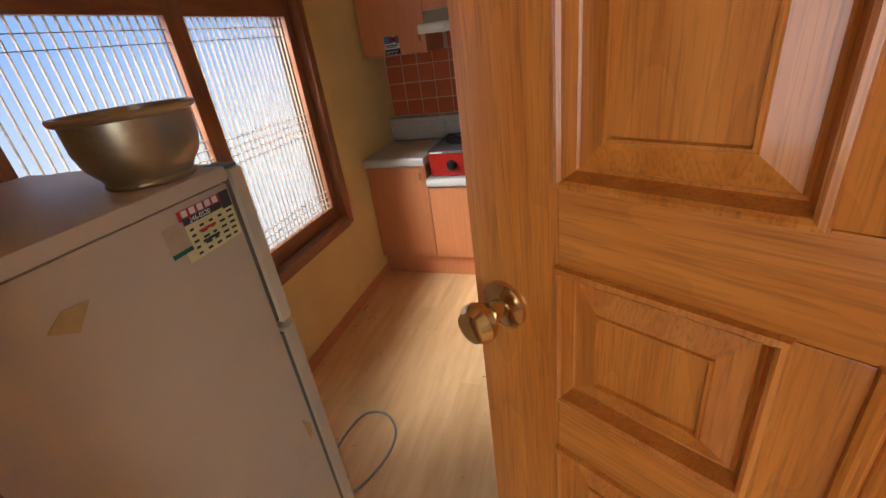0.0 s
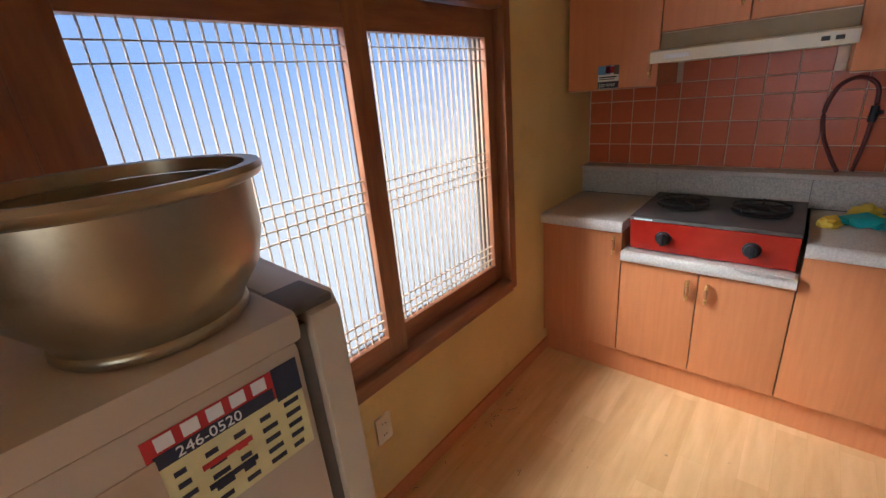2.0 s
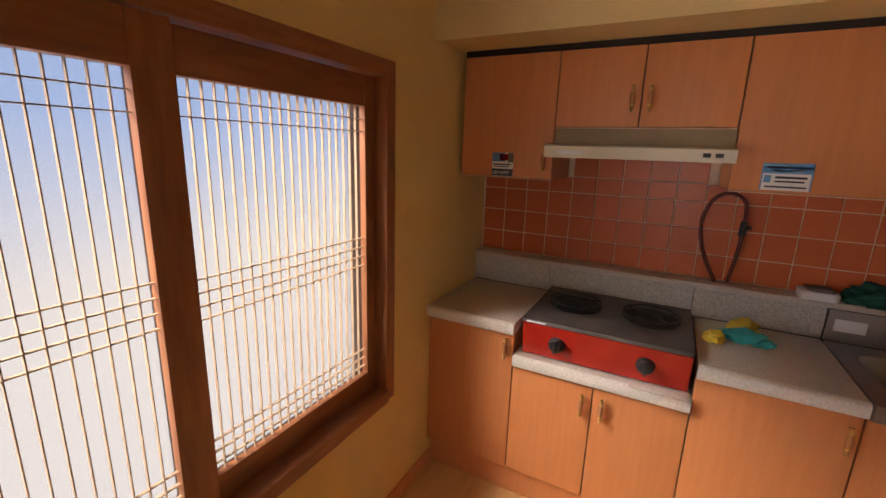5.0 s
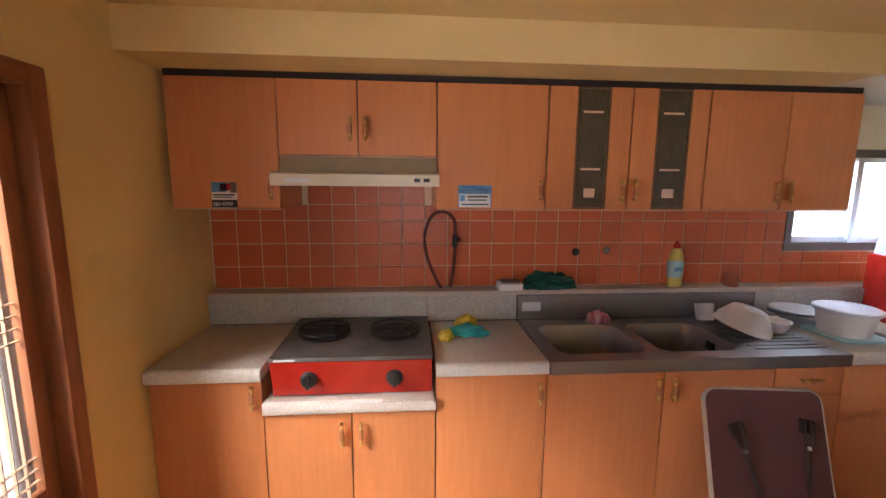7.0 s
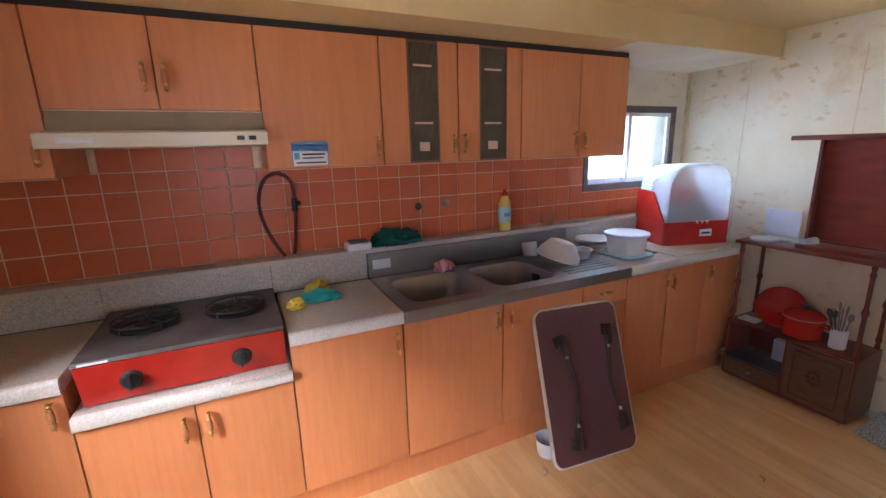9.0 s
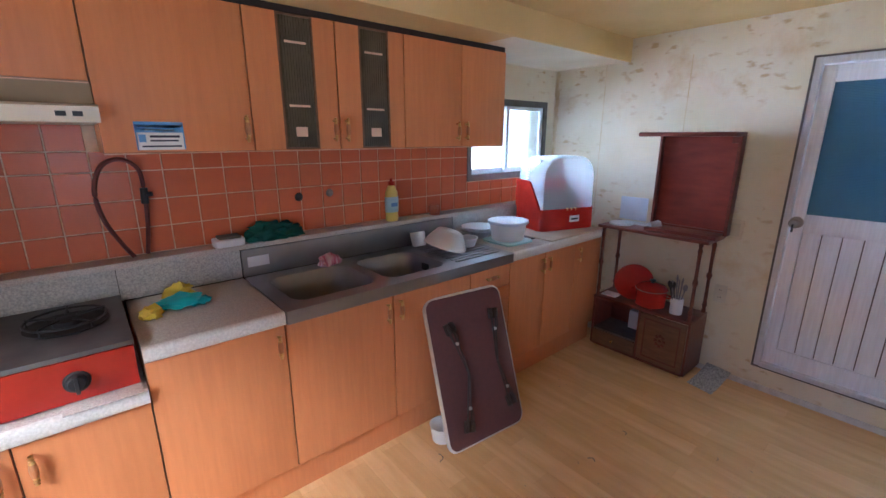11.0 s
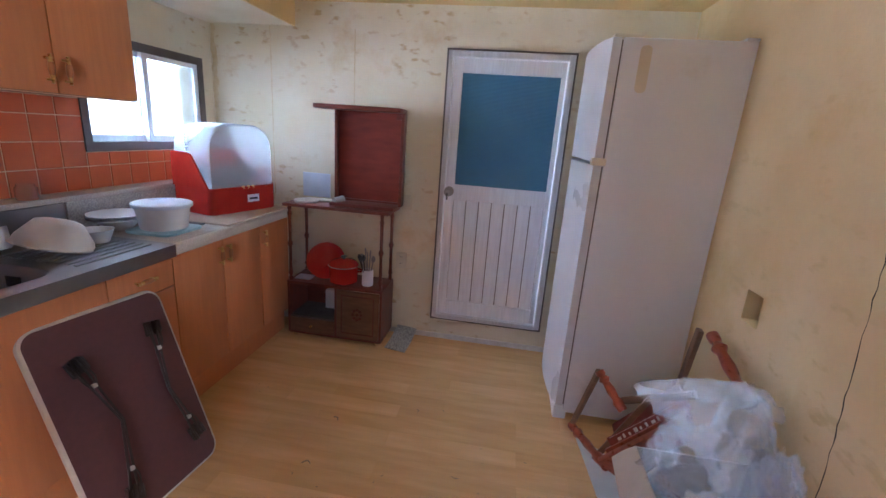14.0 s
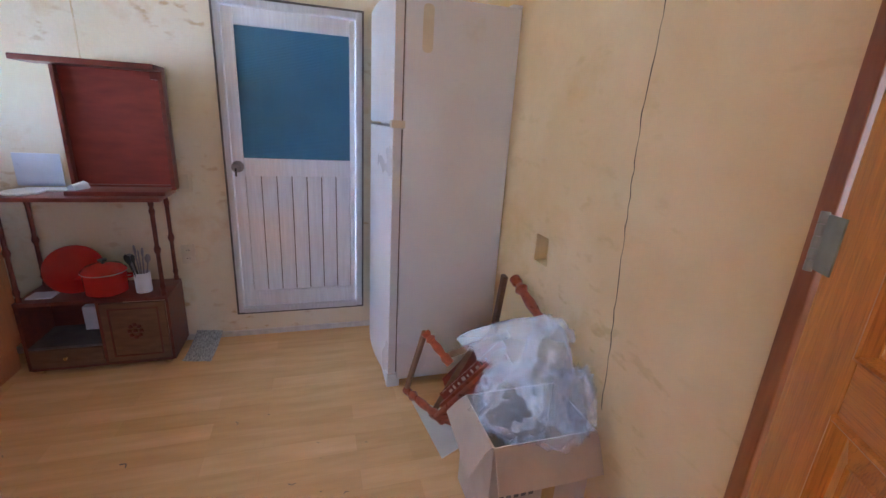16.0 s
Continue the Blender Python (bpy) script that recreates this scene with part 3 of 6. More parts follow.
# ---- entrance door and frame ----
def entrance():
    structure("door_frame", boxes((DW0 - 0.06, YS - T - 0.01, 0, DW0 + 0.035, YS + 0.014, DWH + 0.06), (DW1 - 0.03, YS - T - 0.01, 0, DW1 + 0.004, YS + 0.014, DWH + 0.06), (DW0 + 0.035, YS - T - 0.01, DWH - 0.035, DW1 - 0.03, YS + 0.014, DWH + 0.06), bevel=0.004), M_WINWOODV, "reddish wooden door frame", "door frame")
    hx, hy = DW1 - 0.080, YS + 0.083
    ang = math.degrees(math.atan2(DOOR_EDGE[1] - hy, DOOR_EDGE[0] - hx))
    d = thing("door_2", "panelled varnished oak door standing half open", "door", kind="structure", m=pose(hx, hy, 0.012, 0, 0, ang))
    W, H, D = 0.708, 1.985, 0.036   # local x from the hinge to the edge, faces at y = 0 and y = D
    part("core", boxes((0.004, 0.0165, 0, W - 0.004, D - 0.0165, H)), M_DOOR, d, soft=0, local=True)
    st = 0.138
    cols = ((st, 0.298), (0.352, W - st))
    rows = ((0.12, 0.98), (1.08, 1.285), (1.385, 1.86))
    for a, b in ((0, st), (W - st, W)):
        part("stile", boxes((a, 0, 0, b, D, H), bevel=0.003), M_DOOR, d, local=True)
    zs = [0.0] + [z for r in rows for z in r] + [H]
    for a, b in zip(zs[0::2], zs[1::2]):
        part("rail", boxes((st, 0.0, a, W - st, D, b), bevel=0.003), M_DOORX, d, local=True)
    for z0, z1 in rows:
        part("stile", boxes((0.298, 0.0, z0, 0.352, D, z1), bevel=0.003), M_DOOR, d, local=True)
        for x0, x1 in cols:
            bm = bmesh.new()
            for face, sgn in ((0.0, 1), (D, -1)):
                def ring(inset, depth):
                    y = face + sgn * depth
                    return [bm.verts.new(p) for p in ((x0 + inset, y, z0 + inset), (x1 - inset, y, z0 + inset), (x1 - inset, y, z1 - inset), (x0 + inset, y, z1 - inset))]
                rr = [ring(-0.003, 0.0), ring(-0.001, -0.007), ring(0.004, -0.009), ring(0.008, -0.006), ring(0.010, 0.002), ring(0.014, 0.013), ring(0.017, 0.0145), ring(0.019, 0.0115), ring(0.048, 0.002), ring(0.0495, -0.001), ring(0.0525, -0.001), ring(0.054, 0.004), ring(0.057, 0.004)]
                for p, q in zip(rr, rr[1:]):
                    for i in range(4):
                        bm.faces.new((p[i], p[(i + 1) % 4], q[(i + 1) % 4], q[i]))
                bm.faces.new(rr[-1])
            part("panel", bm, M_DOOR, d, "raised moulded panel", soft=20, local=True)
    for sgn, face in ((-1, 0.0), (1, D)):
        bm = bmesh.new()
        m = pose(W - 0.054, face, 1.20, 90 if sgn < 0 else -90, 0, 0)
        lathe(bm, [(0.036, 0.0), (0.035, 0.006), (0.026, 0.010), (0.014, 0.012), (0.012, 0.03), (0.02, 0.036), (0.028, 0.05), (0.029, 0.060), (0.022, 0.072), (0.012, 0.076), (0, 0.074)], 28, m)
        part("knob", bm, M_BRASSPOL, d, "polished brass knob with a grey collar", local=True)
    part("latch", boxes((W - 0.001, 0.008, 1.15, W + 0.002, D - 0.008, 1.25), bevel=0.001), M_BRASS, d, local=True)
    for z in (0.25, 1.22, 1.80):
        bm = boxes((-0.03, -0.003, z - 0.05, 0.022, 0.0, z + 0.05))
        for k in range(5):
            rod(bm, (-0.03, -0.006, z - 0.055 + 0.022 * k), (-0.03, -0.006, z - 0.035 + 0.022 * k), 0.007, seg=10)
        part("hinge", bm, M_HINGE, d, "dull grey metal hinge", local=True)


M_HINGE = material("dull hinge metal", (0.33, 0.33, 0.27), rough=0.4, metal=0.8, scale=30)
M_BRASSPOL = material("polished brass and grey", (0.80, 0.62, 0.34), (0.6, 0.45, 0.25), rough=0.16, metal=1, scale=25)
DOOR_EDGE = (1.885 - 0.8686, -2.947 + 0.4955)
entrance()


# ---- kitchen units ----
def handle(parent, x, y, z, upright=True):
    """A turned brass and wood handle on a door face at y."""
    bm = bmesh.new()
    h = 0.052
    for s in (-1, 1):
        c = (x, z + s * h * 0.72) if upright else (x + s * h * 0.72, z)
        rod(bm, (c[0], y, c[1]), (c[0], y - 0.022, c[1]), 0.005, seg=8)
    m = Matrix.Translation((x, y - 0.024, z)) @ (Matrix.Identity(4) if upright else pose(0, 0, 0, 0, 90, 0))
    prof = [(1.35 * a, b) for a, b in [(0, -h), (0.005, -h + 0.003), (0.003, -h + 0.009), (0.0065, -h * 0.72), (0.004, -h * 0.6), (0.006, -h * 0.5), (0.006, h * 0.5), (0.004, h * 0.6), (0.0065, h * 0.72), (0.003, h - 0.009), (0.005, h - 0.003), (0, h)]]
    lathe(bm, prof, 10, m)
    hd = part("handle", bm, M_BRASS, parent, "turned brass handle")
    bm = bmesh.new()
    lathe(bm, [(0.008, -h * 0.45), (0.0105, -h * 0.2), (0.011, 0), (0.0105, h * 0.2), (0.008, h * 0.45)], 10, m)
    part("grip", bm, M_GRIP, hd, "wooden grip")


G = 0.0026


def door_panel(parent, x0, x1, z0, z1, y, name="door"):
    bm = boxes((x0 + G, y, z0 + G, x1 - G, y + 0.017, z1 - G), bevel=0.0015)
    return part(name, bm, M_LAM, parent)


def base_unit(x0, x1, zt, doors, handles, label, y=-0.62, inner=None):
    u = thing("base_cabinet", label, "cabinet", ((x0 + x1) / 2, -0.3, 0.16), group="base cabinets")
    part("body", boxes((x0 + 0.001, y + 0.019, 0.16, x1 - 0.001, -0.01, inner or zt)), M_LAM, u, soft=0)
    # dark sheet behind the doors: shade in the gaps, put in as colour
    part("gap_shade", boxes((x0 + 0.001, y + 0.0173, 0.161, x1 - 0.001, y + 0.0188, zt - 0.001)), M_WALNUT, u, "dark sheet standing in for shade in the door gaps", soft=0)
    for (a, b, z0, z1), hs in zip(doors, handles):
        d = door_panel(u, a, b, z0, z1, y)
        if hs:
            handle(d, hs[0], y, hs[1], hs[2] if len(hs) > 2 else True)


ZT = 0.828
base_unit(0.004, 0.43, ZT, [(0.004, 0.43, 0.16, ZT)], [(0.395, 0.765)], "orange beech laminate base cabinet beside the window wall")
base_unit(0.43, 1.114, 0.69, [(0.43, 0.774, 0.16, 0.69), (0.774, 1.114, 0.16, 0.69)], [(0.735, 0.60), (0.812, 0.60)], "low two-door beech cabinet under the gas stove")
base_unit(1.114, 1.576, ZT, [(1.114, 1.576, 0.16, ZT)], [(1.545, 0.745)], "single-door beech base cabinet beside the sink")
base_unit(1.576, 2.589, ZT, [(1.576, 2.087, 0.16, ZT), (2.087, 2.589, 0.16, ZT)], [(2.052, 0.745), (2.122, 0.745)], "two-door beech cabinet under the steel sink", inner=0.70)
base_unit(2.589, 2.914, ZT, [(2.589, 2.914, 0.69, ZT), (2.589, 2.914, 0.16, 0.69)], [(2.75, 0.765, False), (2.62, 0.61)], "narrow beech cabinet with a drawer on top")
base_unit(2.914, 3.60, ZT, [(2.914, 3.257, 0.16, ZT), (3.257, 3.60, 0.16, ZT)], [(3.225, 0.745), (3.29, 0.745)], "two-door beech cabinet under the dish dryer")
base_unit(3.60, 3.93, ZT, [(3.60, 3.93, 0.16, ZT)], [(3.635, 0.745)], "narrow single-door beech cabinet at the end")
solo("plinth", boxes((0.004, -0.575, 0.0, 3.93, -0.555, 0.158)), M_LAM, "beech laminate plinth under the base cabinets", "plinth", soft=0)


def worktop(x0, x1, label, z1=0.885, thick=0.052, y0=-0.645, y1=-0.098):
    w = thing("worktop", label, "worktop", ((x0 + x1) / 2, -0.37, z1 - thick))
    part("slab", boxes((x0, y0 + 0.016, z1 - thick, x1, y1, z1), bevel=0.003), M_TOP, w)
    bm = bmesh.new()
    m = Matrix(((0, 0, 1, 0), (1, 0, 0, 0), (0, 1, 0, 0), (0, 0, 0, 1)))
    prism(bm, [(y0 + 0.0165, z1 - thick), (y0 + 0.004, z1 - thick), (y0, z1 - thick + 0.005), (y0, z1 - 0.012), (y0 + 0.005, z1 - 0.003), (y0 + 0.0165, z1 + 0.0004)], x0, x1, m)
    part("front_edge", bm, M_EDGETOP, w, "pale rounded front edge", soft=60)


M_EDGETOP = material("pale worn worktop edge", (0.70, 0.67, 0.61), (0.54, 0.51, 0.46), rough=0.45, scale=110, detail=3, c3=(0.42, 0.36, 0.28), c3scale=9, c3at=(0.6, 0.8))
worktop(0.004, 0.432, "speckled grey stone-pattern worktop in the window corner")
worktop(0.434, 1.112, "low speckled worktop shelf under the stove", 0.742, 0.05)
worktop(1.114, 1.574, "speckled grey stone-pattern worktop between stove and sink")
worktop(2.916, 3.935, "speckled grey stone-pattern worktop under the dish dryer")
for a, b in ((0.006, 0.434), (0.436, 1.10), (1.102, 1.574), (2.92, 3.93)):
    solo("splashboard", boxes((a, -0.096, 0.887 if a != 0.436 else 0.75, b, -0.078, 1.022), bevel=0.002), M_SPLASH, "pale speckled upstand panel behind the worktop", "upstand", group="upstand panels")
solo("ledge", boxes((0.006, -0.112, 1.024, 3.93, -0.004, 1.05), bevel=0.006), M_TOP, "narrow speckled ledge below the tiles", "ledge")
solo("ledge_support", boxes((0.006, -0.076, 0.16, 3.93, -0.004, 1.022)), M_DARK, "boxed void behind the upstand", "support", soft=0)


def sink():
    s = thing("sink", "worn stainless double-bowl sink with ribbed drainboard", "sink", (2.24, -0.35, 0.83))
    x0, x1, y0, y1, z = 1.577, 2.912, -0.652, -0.112, 0.888
    bm = bmesh.new()
    loops = [rounded(x0, y0, x1, y1, 0.01, 2), rounded(1.645, -0.575, 2.045, -0.205, 0.07), rounded(2.10, -0.575, 2.47, -0.205, 0.07)]
    edges, rings = [], []
    for lp in loops:
        vs = [bm.verts.new((x, y, z)) for x, y in lp]
        rings.append(vs)
        edges += [bm.edges.new((vs[i], vs[(i + 1) % len(vs)])) for i in range(len(vs))]
    bmesh.ops.triangle_fill(bm, edges=edges, use_beauty=True, normal=(0, 0, 1))
    out = rings[0]
    for dz, grow in ((-0.012, 0.002), (-0.055, 0.002)):
        nxt = [bm.verts.new((v.co.x, v.co.y - grow * 0, z + dz)) for v in rings[0]]
        for i in range(len(out)):
            j = (i + 1) % len(out)
            bm.faces.new((out[i], out[j], nxt[j], nxt[i]))
        out = nxt
    part("deck", bm, M_STEEL, s, soft=30)
    for k, (a, b, c, d) in enumerate(((1.645, -0.575, 2.045, -0.205), (2.10, -0.575, 2.47, -0.205))):
        bm = bmesh.new()
        prev = None
        for inset, dz in ((0.0, 0.0), (0.006, -0.008), (0.012, -0.10), (0.025, -0.155), (0.06, -0.17)):
            vs = [bm.verts.new((x, y, z + dz)) for x, y in rounded(a + inset, b + inset, c - inset, d - inset, 0.07)]
            if prev:
                for i in range(len(vs)):
                    j = (i + 1) % len(vs)
                    bm.faces.new((prev[i], prev[j], vs[j], vs[i]))
            prev = vs
        bm.faces.new(prev)
        bowl = part("bowl", bm, M_STEEL, s, soft=50)
        bm = bmesh.new()
        lathe(bm, [(0.0, 0.004), (0.03, 0.004), (0.045, 0.008), (0.05, 0.0)], 20, Matrix.Translation(((a + c) / 2, (b + d) / 2, z - 0.169)))
        part("drain", bm, M_STEEL, bowl)
        if k:
            part("overflow", boxes((c - 0.018, -0.42, z - 0.075, c - 0.012, -0.36, z - 0.035), bevel=0.002), M_BLACK, bowl)
    for i in range(9):
        yy = -0.575 + i * 0.04
        part("drain_rib", boxes((2.53, yy, z - 0.002, 2.86, yy + 0.016, z + 0.005), bevel=0.002), M_STEEL, s)
    part("back_panel", boxes((1.577, -0.110, 0.889, 2.90, -0.098, 1.021), bevel=0.002), M_STEEL, s)
    bm = boxes((1.60, -0.113, 0.935, 1.70, -0.1105, 0.985))
    part("plate", bm, M_WHITE, s, "small maker's plate", soft=0)


sink()


# wall cabinets
def wall_unit(x0, x1, z0, z1, doors, handles, label, y=-0.385):
    u = thing("wall_cabinet", label, "cabinet", ((x0 + x1) / 2, -0.2, z0), group="wall cabinets")
    t = 0.016
    part("body", boxes((x0 + 0.001, y + 0.019, z0, x1 - 0.001, -0.012, z0 + t), (x0 + 0.001, y + 0.019, z1 - t, x1 - 0.001, -0.012, z1), (x0 + 0.001, y + 0.019, z0 + t, x0 + t, -0.012, z1 - t), (x1 - t, y + 0.019, z0 + t, x1 - 0.001, -0.012, z1 - t), (x0 + t, -0.02, z0 + t, x1 - t, -0.012, z1 - t)), M_LAM, u, soft=0)
    if round(x0, 2) not in GLASS:
        # same dark sheet here, painting the shade between the wall cabinet doors
        part("gap_shade", boxes((x0 + 0.001, y + 0.0173, z0 + 0.001, x1 - 0.001, y + 0.0188, z1 - 0.001)), M_WALNUT, u, "dark sheet standing in for shade in the door gaps", soft=0)
    for (a, b), hx, glass in zip(doors, handles, [None] * 2 if len(label) == 0 else GLASS.get(round(x0, 2), [None, None])):
        if glass:
            g0, g1 = glass
            d = part("door", boxes((a + G, y, z0 + G, g0, y + 0.017, z1 - G), (g1, y, z0 + G, b - G, y + 0.017, z1 - G), bevel=0.0012), M_LAM, u)
            part("pane_frame", boxes((g0, y - 0.001, z0 + 0.004, g0 + 0.008, y + 0.015, z1 - 0.004), (g1 - 0.008, y - 0.001, z0 + 0.004, g1, y + 0.015, z1 - 0.004), (g0 + 0.008, y - 0.001, z0 + 0.004, g1 - 0.008, y + 0.015, z0 + 0.012), (g0 + 0.008, y - 0.001, z1 - 0.012, g1 - 0.008, y + 0.015, z1 - 0.004)), M_WALNUT, d, "thin dark metal frame", soft=0)
            n = 12
            for i in range(n):
                w = (g1 - g0 - 0.016) / n
                part("glass_rib", boxes((g0 + 0.008 + i * w, y + 0.005, z0 + 0.012, g0 + 0.008 + (i + 0.86) * w, y + 0.010, z1 - 0.012)), M_RIBGLASS, d, soft=0)
            for zz in (z0 + 0.24,):
                part("shelf_edge", boxes((g0 + 0.009, y + 0.02, zz, g1 - 0.009, y + 0.032, zz + 0.016)), M_WHITE, d, soft=0)
            for zz in (z0 + 0.175, z0 + 0.42):
                part("mark", boxes((g0 + 0.03, y + 0.003, zz, g1 - 0.03, y + 0.0046, zz + 0.009)), M_EDGE, d, "pale printed bar", soft=0)
            part("mark", boxes((g0 + 0.05, y + 0.003, z0 + 0.055, g1 - 0.05, y + 0.0046, z0 + 0.095)), M_EDGE, d, "small pale emblem", soft=0)
        else:
            d = door_panel(u, a, b, z0, z1, y)
        if hx:
            handle(d, hx, y, z0 + (0.085 if z1 - z0 > 0.4 else 0.11))
    part("door_edge", boxes((x0 + 0.002, y - 0.0005, z0 - 0.004, x1 - 0.002, y + 0.018, z0 - 0.0005)), M_EDGE, u, "pale edging strip", soft=0)


M_RIBGLASS = material("dark ribbed glass", (0.10, 0.08, 0.05), (0.07, 0.055, 0.035), rough=0.18, scale=10)
GLASS = {1.61: [(1.735, 1.885), (2.10, 2.255)]}
ZB, ZU = 1.487, 2.018
wall_unit(0.03, 0.468, ZB, ZU, [(0.03, 0.468)], [0.435], "orange beech wall cabinet in the window corner")
wall_unit(0.468, 1.128, 1.71, ZU, [(0.468, 0.796), (0.796, 1.128)], [0.765, 0.828], "short two-door beech wall cabinet over the hood")
wall_unit(1.128, 1.61, ZB, ZU, [(1.128, 1.61)], [1.583], "single-door beech wall cabinet beside the hood")
wall_unit(1.61, 2.343, ZB, ZU, [(1.61, 1.985), (1.985, 2.343)], [1.955, 2.015], "beech wall cabinet with two dark ribbed glass strips")
wall_unit(2.343, 3.077, ZB, ZU, [(2.343, 2.725), (2.725, 3.077)], [2.692, 2.757], "two-door beech wall cabinet at the end of the row")
# near-black block gives the slot under the soffit its shade by colour
solo("top_gap_shade", boxes((0.03, -0.375, 2.0185, 3.075, -0.02, ZS - 0.0005)), M_DARK, "near-black block standing in for shade above the wall cabinets", "filler", soft=0)


def hood():
    h = thing("range_hood", "slim cream range hood with two black switches", "range hood", (0.79, -0.3, 1.58))
    x0, x1 = 0.441, 1.136
    bm = bmesh.new()
    prof = [(-0.43, 1.585), (-0.43, 1.632), (-0.415, 1.64), (-0.375, 1.64), (-0.02, 1.64), (-0.02, 1.585)]
    m = Matrix(((0, 0, 1, 0), (1, 0, 0, 0), (0, 1, 0, 0), (0, 0, 0, 1)))
    prism(bm, prof, x0, x1, m)
    part("canopy", bm, M_HOOD, h)
    bm = bmesh.new()
    prism(bm, [(-0.40, 1.641), (-0.372, 1.708), (-0.02, 1.708), (-0.02, 1.641)], x0 + 0.03, x1 - 0.008, m)
    part("flap", bm, M_HOODB, h, "brown tilted flap")
    part("lamp_cover", boxes((0.50, -0.4325, 1.600, 0.60, -0.4295, 1.618), bevel=0.001), M_WHITE, h)
    for x in (1.03, 1.07):
        part("switch", boxes((x, -0.434, 1.603, x + 0.025, -0.4295, 1.618), bevel=0.001), M_BLACK, h)


hood()


def stove():
    s = thing("gas_stove", "red two-burner gas stove with a sooty grey top", "stove", (0.78, -0.35, 0.742))
    x0, x1, yf, yb, zb, zt = 0.462, 1.098, -0.615, -0.12, 0.752, 0.905
    m = Matrix(((0, 0, 1, 0), (1, 0, 0, 0), (0, 1, 0, 0), (0, 0, 0, 1)))
    bm = bmesh.new()
    prism(bm, [(yf + 0.02, zb), (yf - 0.01, zt - 0.004), (yb, zt + 0.004), (yb, zb)], x0, x1, m, bevel=0.004)
    part("body", bm, M_RED, s)
    bm = bmesh.new()
    prism(bm, [(yf - 0.012, zt), (yf - 0.004, zt + 0.012), (yb, zt + 0.016), (yb, zt)], x0 - 0.002, x1 + 0.002, m)
    part("top_plate", bm, M_STOVETOP, s)
    for x in (0.625, 0.94):
        b = part("burner", bmesh.new(), M_IRON, s, "black cast iron burner")
        bm = bmesh.new()
        lathe(bm, [(0.11, 0), (0.115, 0.006), (0.095, 0.004), (0.04, 0.004), (0.04, 0.02), (0.025, 0.024), (0, 0.024)], 24, Matrix.Translation((x, -0.35, zt + 0.0155)))
        b.data = mesh_of("burner", bm, M_IRON)
        bm = bmesh.new()
        for k in range(5):
            a = 2 * math.pi * k / 5 + 0.3
            c, q = math.cos(a), math.sin(a)
            tube(bm, [(x + 0.11 * c, -0.35 + 0.11 * q, zt + 0.018), (x + 0.11 * c, -0.35 + 0.11 * q, zt + 0.045), (x + 0.03 * c, -0.35 + 0.03 * q, zt + 0.042)], 0.004, 6)
        tube(bm, [(x + 0.11 * math.cos(a), -0.35 + 0.11 * math.sin(a), zt + 0.04) for a in [2 * math.pi * k / 24 for k in range(25)]], 0.004, 6)
        part("pan_support", bm, M_IRON, b)
    for x in (0.61, 0.947):
        bm = bmesh.new()
        lathe(bm, [(0.034, 0), (0.033, 0.006), (0.027, 0.010), (0.025, 0.026), (0.02, 0.03), (0, 0.03)], 20, pose(x, yf - 0.001, 0.826, 83, 0, 0))
        box(bm, x - 0.005, yf - 0.042, 0.80, x + 0.005, yf - 0.026, 0.855, bevel=0.002)
        part("knob", bm, M_BLACK, s)
    for x in (x0 + 0.05, x1 - 0.05):
        for y in (yf + 0.06, yb - 0.06):
            part("foot", boxes((x - 0.015, y - 0.015, 0.742, x + 0.015, y + 0.015, 0.754)), M_BLACK, s, soft=0)
    part("name_strip", boxes((0.48, yf - 0.0140, zt + 0.002, 0.56, yf - 0.0105, zt + 0.009)), M_WHITE, s, "small pale name strip", soft=0)


stove()
solo("drip_tray", boxes((0.90, -0.66, 0.743, 1.10, -0.58, 0.749), bevel=0.002), M_TOP, "loose dull metal drip tray end under the stove", "tray")


# gas hose
def gas_hose():
    h = thing("gas_hose", "looped dark red rubber gas hose with a brass valve", "hose", (1.2, -0.05, 1.05))
    bm = bmesh.new()
    tube(bm, smooth_path([(1.225, -0.03, 1.055), (1.245, -0.03, 1.20), (1.25, -0.03, 1.36), (1.235, -0.035, 1.425), (1.18, -0.045, 1.455), (1.12, -0.05, 1.425), (1.088, -0.05, 1.33), (1.10, -0.05, 1.22), (1.14, -0.055, 1.12), (1.175, -0.06, 1.055)]), 0.0085)
    part("tube", bm, M_HOSE, h)
    bm = bmesh.new()
    rod(bm, (1.247, -0.03, 1.27), (1.25, -0.03, 1.335), 0.014)
    rod(bm, (1.248, -0.03, 1.305), (1.275, -0.045, 1.31), 0.009)
    part("valve", bm, M_BLACK, h)


gas_hose()
for x, z in ((1.917, 1.235), (2.091, 1.243)):
    bm = bmesh.new()
    lathe(bm, [(0, 0.012), (0.010, 0.012), (0.014, 0.008), (0.02, 0.004), (0.022, 0)], 14, pose(x, -0.0075, z, 90, 0, 0))
    solo("pipe_stub", bm, M_BLACK if x < 2 else M_STEEL, "capped water pipe stub in the tiles", "pipe", group="pipe stubs")


